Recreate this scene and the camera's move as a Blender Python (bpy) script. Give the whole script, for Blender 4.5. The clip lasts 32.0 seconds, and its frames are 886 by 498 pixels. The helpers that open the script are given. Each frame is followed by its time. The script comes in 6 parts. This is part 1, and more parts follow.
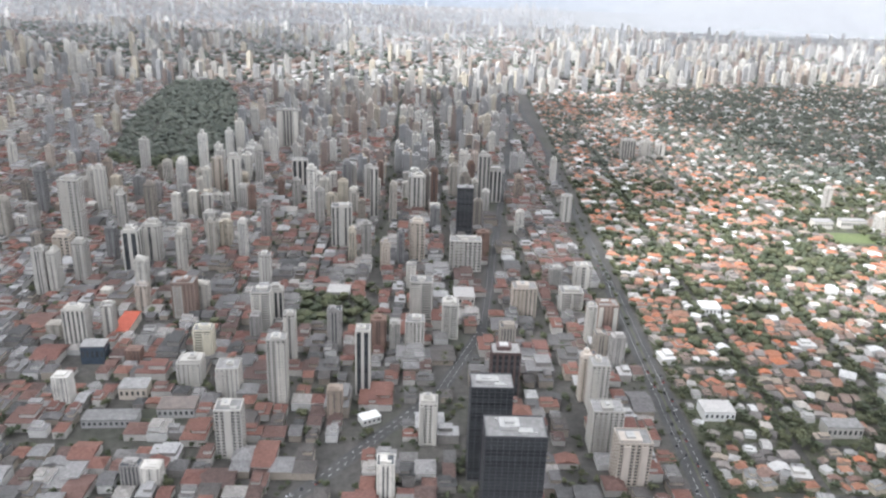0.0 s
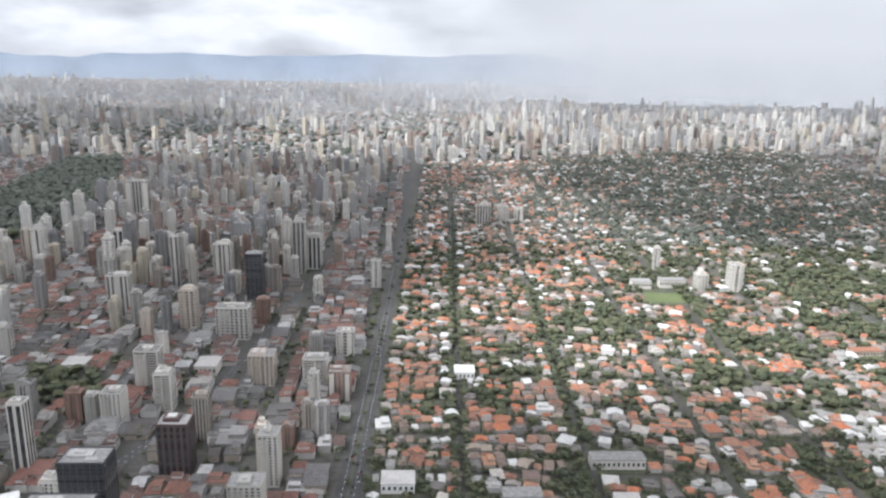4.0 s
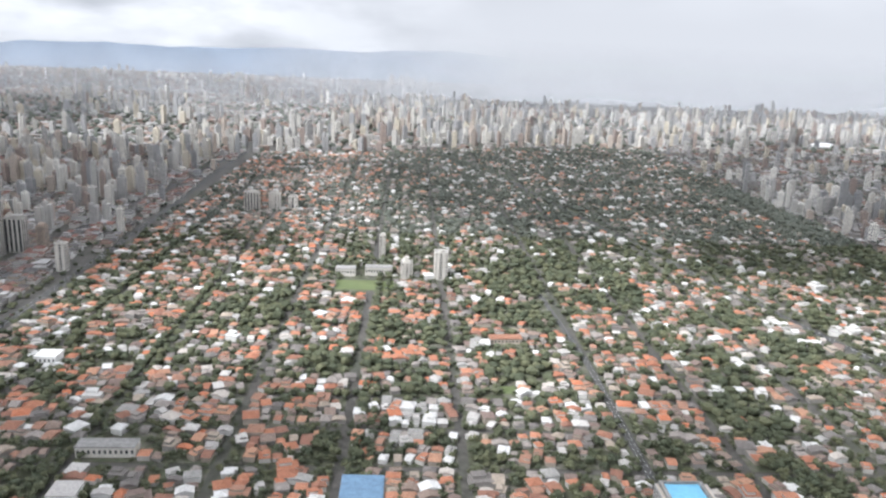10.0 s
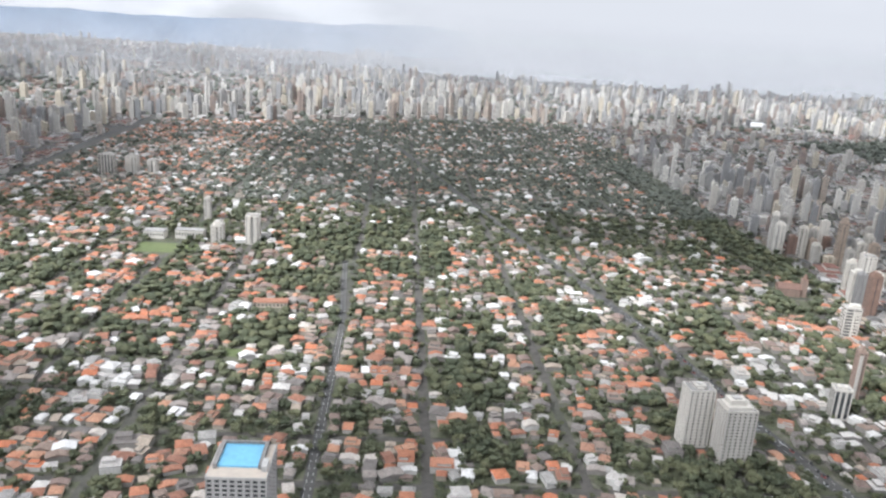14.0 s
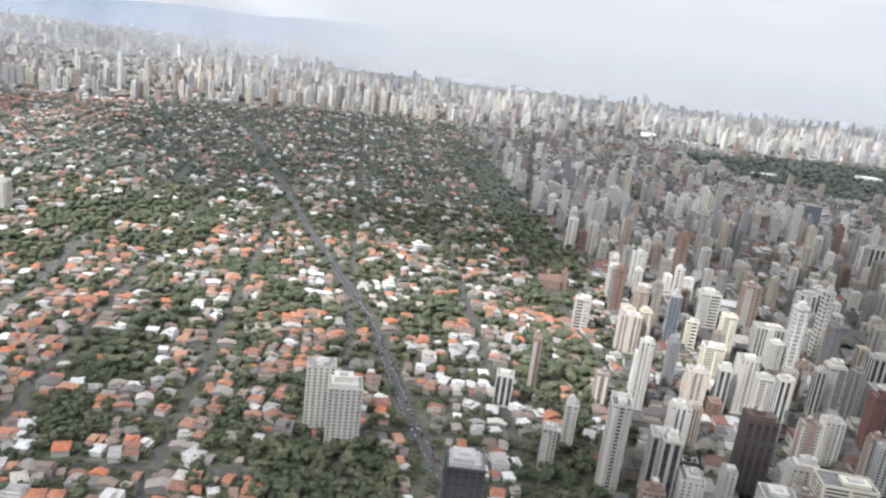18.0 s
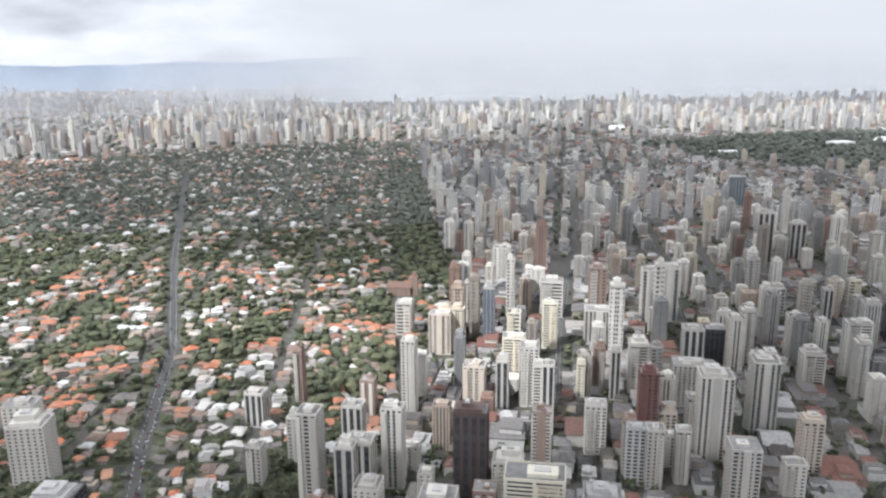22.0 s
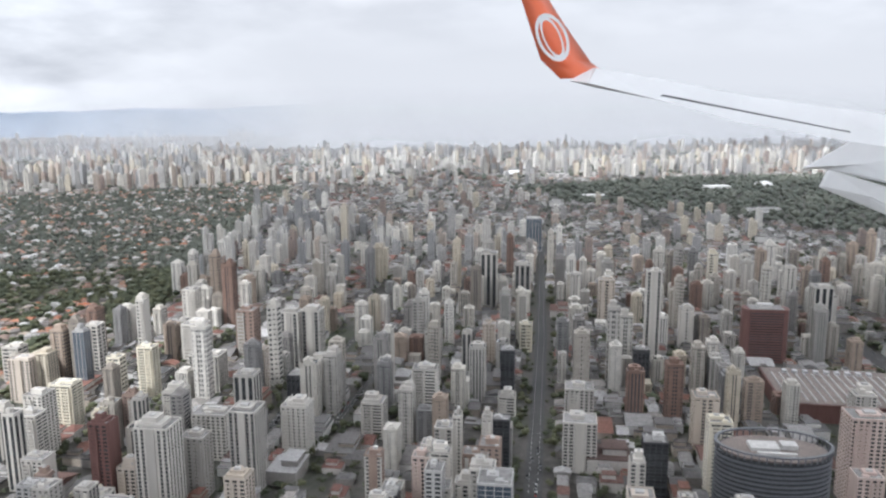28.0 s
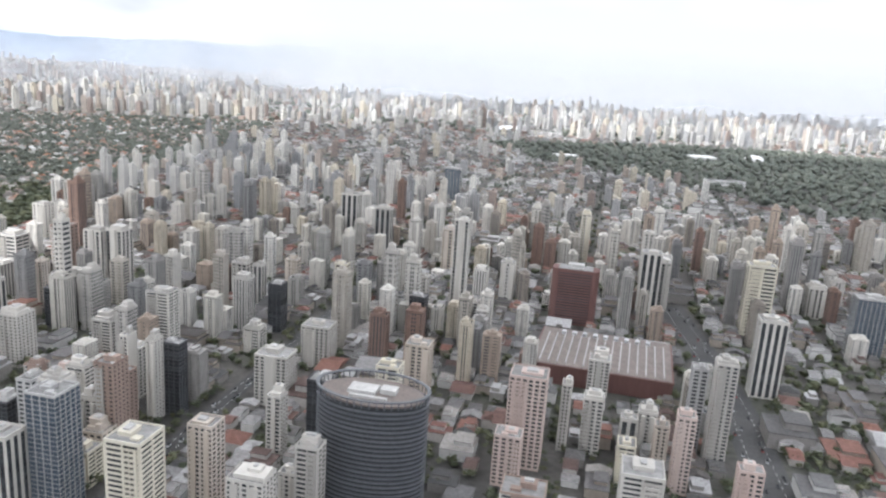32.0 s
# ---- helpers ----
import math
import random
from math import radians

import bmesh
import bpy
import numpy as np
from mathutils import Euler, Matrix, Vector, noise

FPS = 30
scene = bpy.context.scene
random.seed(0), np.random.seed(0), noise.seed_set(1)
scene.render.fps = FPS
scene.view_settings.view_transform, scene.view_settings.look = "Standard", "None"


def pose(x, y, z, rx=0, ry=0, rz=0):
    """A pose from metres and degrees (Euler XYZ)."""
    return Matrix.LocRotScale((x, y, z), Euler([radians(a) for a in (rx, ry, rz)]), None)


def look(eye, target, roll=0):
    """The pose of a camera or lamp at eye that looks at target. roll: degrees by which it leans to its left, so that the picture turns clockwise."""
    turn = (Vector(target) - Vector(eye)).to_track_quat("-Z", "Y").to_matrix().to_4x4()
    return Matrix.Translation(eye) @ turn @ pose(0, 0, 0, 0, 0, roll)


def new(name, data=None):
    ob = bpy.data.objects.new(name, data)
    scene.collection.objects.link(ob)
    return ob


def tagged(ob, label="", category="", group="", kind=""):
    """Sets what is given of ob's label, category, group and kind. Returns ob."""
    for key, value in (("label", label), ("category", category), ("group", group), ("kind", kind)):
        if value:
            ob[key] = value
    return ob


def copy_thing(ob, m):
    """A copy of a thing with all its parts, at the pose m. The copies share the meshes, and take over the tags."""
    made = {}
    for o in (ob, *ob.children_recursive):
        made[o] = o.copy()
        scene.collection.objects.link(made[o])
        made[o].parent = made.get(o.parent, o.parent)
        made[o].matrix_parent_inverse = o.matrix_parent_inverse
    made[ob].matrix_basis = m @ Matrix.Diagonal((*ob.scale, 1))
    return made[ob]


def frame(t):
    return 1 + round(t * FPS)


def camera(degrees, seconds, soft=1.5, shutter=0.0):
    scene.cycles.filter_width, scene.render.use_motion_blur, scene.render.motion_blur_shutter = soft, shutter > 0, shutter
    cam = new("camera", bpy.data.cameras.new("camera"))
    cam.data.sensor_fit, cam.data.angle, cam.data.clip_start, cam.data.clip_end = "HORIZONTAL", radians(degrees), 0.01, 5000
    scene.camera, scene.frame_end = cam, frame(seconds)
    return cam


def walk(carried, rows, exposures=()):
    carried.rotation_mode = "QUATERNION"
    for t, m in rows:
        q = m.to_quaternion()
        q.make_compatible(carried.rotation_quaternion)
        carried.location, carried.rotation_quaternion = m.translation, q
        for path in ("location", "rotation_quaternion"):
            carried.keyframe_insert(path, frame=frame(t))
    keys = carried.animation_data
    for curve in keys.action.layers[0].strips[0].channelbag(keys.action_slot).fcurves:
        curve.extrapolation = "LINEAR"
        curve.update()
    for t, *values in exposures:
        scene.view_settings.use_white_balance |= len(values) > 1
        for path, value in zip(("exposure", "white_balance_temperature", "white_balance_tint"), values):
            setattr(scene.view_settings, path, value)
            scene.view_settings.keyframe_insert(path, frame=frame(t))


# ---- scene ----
cam = camera(60.0, 32.0, soft=2.4)
METRES, EYE, TILT, LEAN, TURN = 1152.0, 201.0, 3.94, 0.0, 0.8
ROWS = [
    (0.0, 0.0, 0.0, 0.0, 0.81, -24.12, -1.82),
    (0.5, 0.0167, 0.0017, -0.001, 1.26, -23.36, -0.97),
    (1.0, 0.0329, 0.003, -0.0027, 1.61, -22.45, -0.97),
    (1.5, 0.0494, 0.0045, -0.0031, 0.13, -21.5, -1.83),
    (2.0, 0.0654, 0.0063, -0.0041, -1.38, -18.65, -1.91),
    (2.5, 0.0813, 0.0081, -0.0052, -1.36, -17.05, -1.35),
    (4.5, 0.1454, 0.014, -0.0086, -0.44, -19.21, -0.98),
    (5.0, 0.1614, 0.0151, -0.0099, -0.8, -19.69, -0.35),
    (5.5, 0.177, 0.016, -0.0109, -0.88, -20.27, 0.03),
    (6.0, 0.1928, 0.017, -0.0119, -0.37, -20.13, -0.42),
    (6.5, 0.2083, 0.0179, -0.013, 0.07, -19.79, -0.97),
    (7.0, 0.2244, 0.0185, -0.0132, 0.06, -19.44, -1.25),
    (7.5, 0.2403, 0.0193, -0.0141, -0.48, -18.8, -1.48),
    (8.0, 0.2555, 0.0199, -0.0149, -1.01, -18.31, -1.76),
    (8.5, 0.2714, 0.0204, -0.0153, -1.39, -17.91, -2.23),
    (9.0, 0.2869, 0.0207, -0.0158, -1.93, -17.52, -2.55),
    (9.5, 0.3026, 0.0207, -0.0163, -2.38, -17.74, -2.87),
    (10.0, 0.3184, 0.0214, -0.0169, -2.92, -18.59, -2.55),
    (10.5, 0.3337, 0.0214, -0.0171, -3.13, -19.64, -1.45),
    (11.0, 0.3493, 0.0217, -0.0176, -2.79, -19.96, -0.88),
    (11.5, 0.3649, 0.0223, -0.0184, -2.43, -20.06, -1.04),
    (12.0, 0.3804, 0.0226, -0.0192, -2.28, -20.17, -1.34),
    (12.5, 0.3958, 0.023, -0.0201, -2.33, -20.46, -1.7),
    (13.0, 0.4117, 0.0233, -0.0211, -2.68, -21.26, -2.55),
    (13.5, 0.4272, 0.0239, -0.022, -2.94, -21.73, -3.37),
    (14.0, 0.443, 0.0247, -0.0232, -3.21, -20.16, -3.76),
    (14.5, 0.4593, 0.0256, -0.0246, -3.34, -18.15, -4.52),
    (15.0, 0.4751, 0.0265, -0.0258, -3.21, -16.26, -5.54),
    (15.5, 0.4912, 0.0278, -0.0267, -3.12, -13.95, -6.85),
    (17.5, 0.5527, 0.0289, -0.032, -5.78, -16.6, -6.78),
    (18.0, 0.5688, 0.029, -0.0325, -5.73, -19.54, -7.46),
    (18.5, 0.5844, 0.0294, -0.0333, -5.45, -21.89, -7.69),
    (19.0, 0.5998, 0.0299, -0.0339, -5.09, -24.09, -7.93),
    (19.5, 0.6155, 0.0305, -0.0349, -4.7, -25.77, -7.93),
    (20.0, 0.6307, 0.0312, -0.0354, -4.51, -26.09, -7.46),
    (20.5, 0.646, 0.0318, -0.0362, -4.31, -22.01, -5.4),
    (21.0, 0.6615, 0.0327, -0.0369, -4.32, -19.25, -2.86),
    (21.5, 0.6766, 0.0331, -0.0379, -4.65, -18.46, -0.82),
    (22.0, 0.6919, 0.0334, -0.0385, -4.96, -17.91, 0.13),
    (22.5, 0.7071, 0.0339, -0.039, -5.37, -17.08, 0.42),
    (23.0, 0.7224, 0.0343, -0.0397, -5.89, -16.15, 0.6),
    (23.5, 0.7376, 0.0348, -0.0406, -6.29, -15.35, 0.44),
    (24.0, 0.753, 0.0349, -0.0415, -6.43, -15.21, 0.38),
    (24.5, 0.7681, 0.0348, -0.042, -6.17, -15.25, 0.62),
    (25.0, 0.7835, 0.0351, -0.0429, -5.6, -15.15, 0.33),
    (25.5, 0.7988, 0.0351, -0.0437, -5.25, -15.09, 0.71),
    (27.5, 0.8601, 0.0358, -0.0474, -5.7, -15.45, 0.28),
    (28.0, 0.8755, 0.0363, -0.0483, -5.53, -14.39, -0.06),
    (28.5, 0.8908, 0.0365, -0.049, -5.34, -13.75, -0.27),
    (29.0, 0.9064, 0.0366, -0.0497, -5.01, -13.75, -0.64),
    (29.5, 0.9215, 0.0363, -0.0506, -4.76, -14.58, -1.44),
    (30.0, 0.937, 0.0358, -0.0515, -4.41, -17.58, -1.97),
    (30.5, 0.9513, 0.0355, -0.0523, -4.15, -19.31, -3.05),
    (31.0, 0.9665, 0.0358, -0.0531, -4.11, -20.57, -3.85),
    (31.5, 0.9817, 0.0359, -0.0539, -3.62, -19.33, -3.77),
    (32.0, 0.9971, 0.0353, -0.0547, -0.64, -17.82, -3.75),
]
walk(cam, [(t, pose(0, 0, EYE, TILT, LEAN, TURN) @ pose(METRES * x, METRES * y, METRES * z, 90 + pitch, roll, yaw)) for t, x, y, z, yaw, pitch, roll in ROWS], exposures=[(t, e, 5900.0, 10.0) for t, e in ((0.0, 0.90), (2.0, 0.70), (5.0, 0.56), (13.0, 0.58), (18.0, 0.64), (19.0, 0.80), (20.0, 0.86), (22.0, 0.64), (25.0, 0.58), (30.0, 0.68), (31.0, 0.96), (32.0, 0.96))])

# ---------- world, sun ----------
SUN = Vector((-0.66, -0.44, 0.80)).normalized()
world = bpy.data.worlds.new("world")
scene.world = world
world.use_nodes = True
wn, wl = world.node_tree.nodes, world.node_tree.links
wn.clear()
sky = wn.new("ShaderNodeTexSky")
sky.sky_type, sky.sun_disc = "NISHITA", False
sky.sun_elevation, sky.sun_rotation = math.asin(SUN.z), math.atan2(SUN.x, SUN.y)
sky.dust_density = 4.0
wc = wn.new("ShaderNodeTexCoord")
wm = wn.new("ShaderNodeMapping")
wm.inputs["Scale"].default_value = (1.5, 1.5, 4.2)
wt = wn.new("ShaderNodeTexNoise")
wt.inputs["Scale"].default_value, wt.inputs["Detail"].default_value, wt.inputs["Roughness"].default_value = 2.4, 7.0, 0.55
wr = wn.new("ShaderNodeValToRGB")
wr.color_ramp.elements[0].position, wr.color_ramp.elements[0].color = 0.22, (0.82, 0.82, 0.82, 1)
wr.color_ramp.elements[1].position, wr.color_ramp.elements[1].color = 0.62, (1, 1, 1, 1)
wshade = wn.new("ShaderNodeTexNoise")
wshade.inputs["Scale"].default_value, wshade.inputs["Detail"].default_value = 4.5, 6.0
wcol = wn.new("ShaderNodeValToRGB")
wcol.color_ramp.elements[0].position, wcol.color_ramp.elements[0].color = 0.36, (4.15, 4.15, 4.25, 1)
wcol.color_ramp.elements[1].position, wcol.color_ramp.elements[1].color = 0.62, (6.75, 6.65, 6.6, 1)
wmix = wn.new("ShaderNodeMix")
wmix.data_type = "RGBA"
wbg = wn.new("ShaderNodeBackground")
wbg.inputs["Strength"].default_value = 0.108
wo = wn.new("ShaderNodeOutputWorld")
wl.new(wc.outputs["Generated"], wm.inputs["Vector"])
wl.new(wm.outputs["Vector"], wt.inputs["Vector"])
wl.new(wm.outputs["Vector"], wshade.inputs["Vector"])
wl.new(wt.outputs["Fac"], wr.inputs["Fac"])
wl.new(wshade.outputs["Fac"], wcol.inputs["Fac"])
wl.new(wr.outputs["Color"], wmix.inputs["Factor"])
wl.new(sky.outputs["Color"], wmix.inputs["A"])
wl.new(wcol.outputs["Color"], wmix.inputs["B"])
wsep = wn.new("ShaderNodeSeparateXYZ")
wl.new(wc.outputs["Generated"], wsep.inputs[0])
wup = wn.new("ShaderNodeMapRange")      # an overcast sky is brightest overhead
wup.inputs["From Min"].default_value, wup.inputs["From Max"].default_value = 0.1, 0.95
wup.inputs["To Min"].default_value, wup.inputs["To Max"].default_value = 1.0, 2.35
wl.new(wsep.outputs[2], wup.inputs["Value"])
wscale = wn.new("ShaderNodeVectorMath")
wscale.operation = "SCALE"
wl.new(wmix.outputs["Result"], wscale.inputs[0])
wl.new(wup.outputs["Result"], wscale.inputs["Scale"])
wl.new(wscale.outputs["Vector"], wbg.inputs["Color"])
wl.new(wbg.outputs["Background"], wo.inputs["Surface"])

lamp = bpy.data.lights.new("sun", "SUN")
lamp.energy, lamp.angle, lamp.color = 4.0, radians(4.0), (1.0, 0.955, 0.89)
sun = new("sun", lamp)
sun.matrix_world = look(SUN * 2000, (0, 0, 0))

# ---------- materials ----------
def mat(name, ramp, rough=0.85, source="object", grain=0.6, depth=0.25, bump=0.0, metal=0.0, spec=0.3, streak=0.0):
    """Base colour from a ramp of colours picked per object or per building, broken up by a coarse and a fine noise."""
    m = bpy.data.materials.new(name)
    m.use_nodes = True
    n, l = m.node_tree.nodes, m.node_tree.links
    b = n["Principled BSDF"]
    b.inputs["Roughness"].default_value, b.inputs["Metallic"].default_value = rough, metal
    b.inputs["Specular IOR Level"].default_value = spec
    r = n.new("ShaderNodeValToRGB")
    r.color_ramp.interpolation = "CONSTANT" if len(ramp) > 3 else "LINEAR"
    while len(r.color_ramp.elements) < len(ramp):
        r.color_ramp.elements.new(0.5)
    for i, c in enumerate(ramp):
        r.color_ramp.elements[i].position = i / max(1, len(ramp) - (0 if len(ramp) > 3 else 1))
        r.color_ramp.elements[i].color = (*c, 1)
    geo = n.new("ShaderNodeNewGeometry")
    if source == "object":
        info = n.new("ShaderNodeObjectInfo")
        l.new(info.outputs["Random"], r.inputs["Fac"])
    elif source == "island":
        tone = n.new("ShaderNodeAttribute")
        tone.attribute_name = "tone"
        l.new(tone.outputs["Fac"], r.inputs["Fac"])
    else:
        big = n.new("ShaderNodeTexNoise")
        big.inputs["Scale"].default_value, big.inputs["Detail"].default_value = source, 6.0
        l.new(geo.outputs["Position"], big.inputs["Vector"])
        st = n.new("ShaderNodeMapRange")
        st.inputs["From Min"].default_value, st.inputs["From Max"].default_value = 0.3, 0.7
        l.new(big.outputs["Fac"], st.inputs["Value"])
        l.new(st.outputs["Result"], r.inputs["Fac"])
    mp = n.new("ShaderNodeMapping")
    mp.inputs["Scale"].default_value = (grain, grain, grain * (0.2 if streak else 1.0))
    l.new(geo.outputs["Position"], mp.inputs["Vector"])
    fine = n.new("ShaderNodeTexNoise")
    fine.inputs["Scale"].default_value, fine.inputs["Detail"].default_value, fine.inputs["Roughness"].default_value = 1.0, 8.0, 0.65
    l.new(mp.outputs["Vector"], fine.inputs["Vector"])
    k = n.new("ShaderNodeMapRange")
    k.inputs["From Min"].default_value, k.inputs["From Max"].default_value = 0.3, 0.7
    k.inputs["To Min"].default_value, k.inputs["To Max"].default_value = 1 - depth, 1 + depth * 0.6
    l.new(fine.outputs["Fac"], k.inputs["Value"])
    mul = n.new("ShaderNodeVectorMath")
    mul.operation = "SCALE"
    l.new(r.outputs["Color"], mul.inputs[0])
    l.new(k.outputs["Result"], mul.inputs["Scale"])
    l.new(mul.outputs["Vector"], b.inputs["Base Color"])
    if bump:
        bp = n.new("ShaderNodeBump")
        bp.inputs["Strength"].default_value, bp.inputs["Distance"].default_value = bump, 0.3
        l.new(fine.outputs["Fac"], bp.inputs["Height"])
        l.new(bp.outputs["Normal"], b.inputs["Normal"])
    return m


def windowed(name, ramp, glass=(0.12, 0.125, 0.14)):
    """Painted render with rows of small windows, for blocks that stay far off."""
    m = mat(name, ramp, 0.8, "island", 0.3, 0.2)
    n, l = m.node_tree.nodes, m.node_tree.links
    b = n["Principled BSDF"]
    base = b.inputs["Base Color"].links[0].from_socket
    geo = n.new("ShaderNodeNewGeometry")
    p, q = n.new("ShaderNodeSeparateXYZ"), n.new("ShaderNodeSeparateXYZ")
    l.new(geo.outputs["Position"], p.inputs[0])
    l.new(geo.outputs["Normal"], q.inputs[0])

    def math_node(op, a, c=None, v=0.0):
        k = n.new("ShaderNodeMath")
        k.operation = op
        l.new(a, k.inputs[0])
        if c is not None:
            l.new(c, k.inputs[1])
        else:
            k.inputs[1].default_value = v
        return k.outputs[0]
    u = math_node("SUBTRACT", math_node("MULTIPLY", p.outputs[0], q.outputs[1]), math_node("MULTIPLY", p.outputs[1], q.outputs[0]))
    fu = math_node("FRACT", math_node("MULTIPLY", u, v=0.42))
    fv = math_node("FRACT", math_node("MULTIPLY", p.outputs[2], v=0.62))
    on = math_node("MULTIPLY", math_node("GREATER_THAN", fu, v=0.45), math_node("GREATER_THAN", fv, v=0.5))
    up = math_node("LESS_THAN", math_node("ABSOLUTE", q.outputs[2]), v=0.5)
    on = math_node("MULTIPLY", on, up)
    mix = n.new("ShaderNodeMix")
    mix.data_type = "RGBA"
    l.new(on, mix.inputs["Factor"])
    l.new(base, mix.inputs["A"])
    mix.inputs["B"].default_value = (*glass, 1)
    l.new(mix.outputs["Result"], b.inputs["Base Color"])
    return m


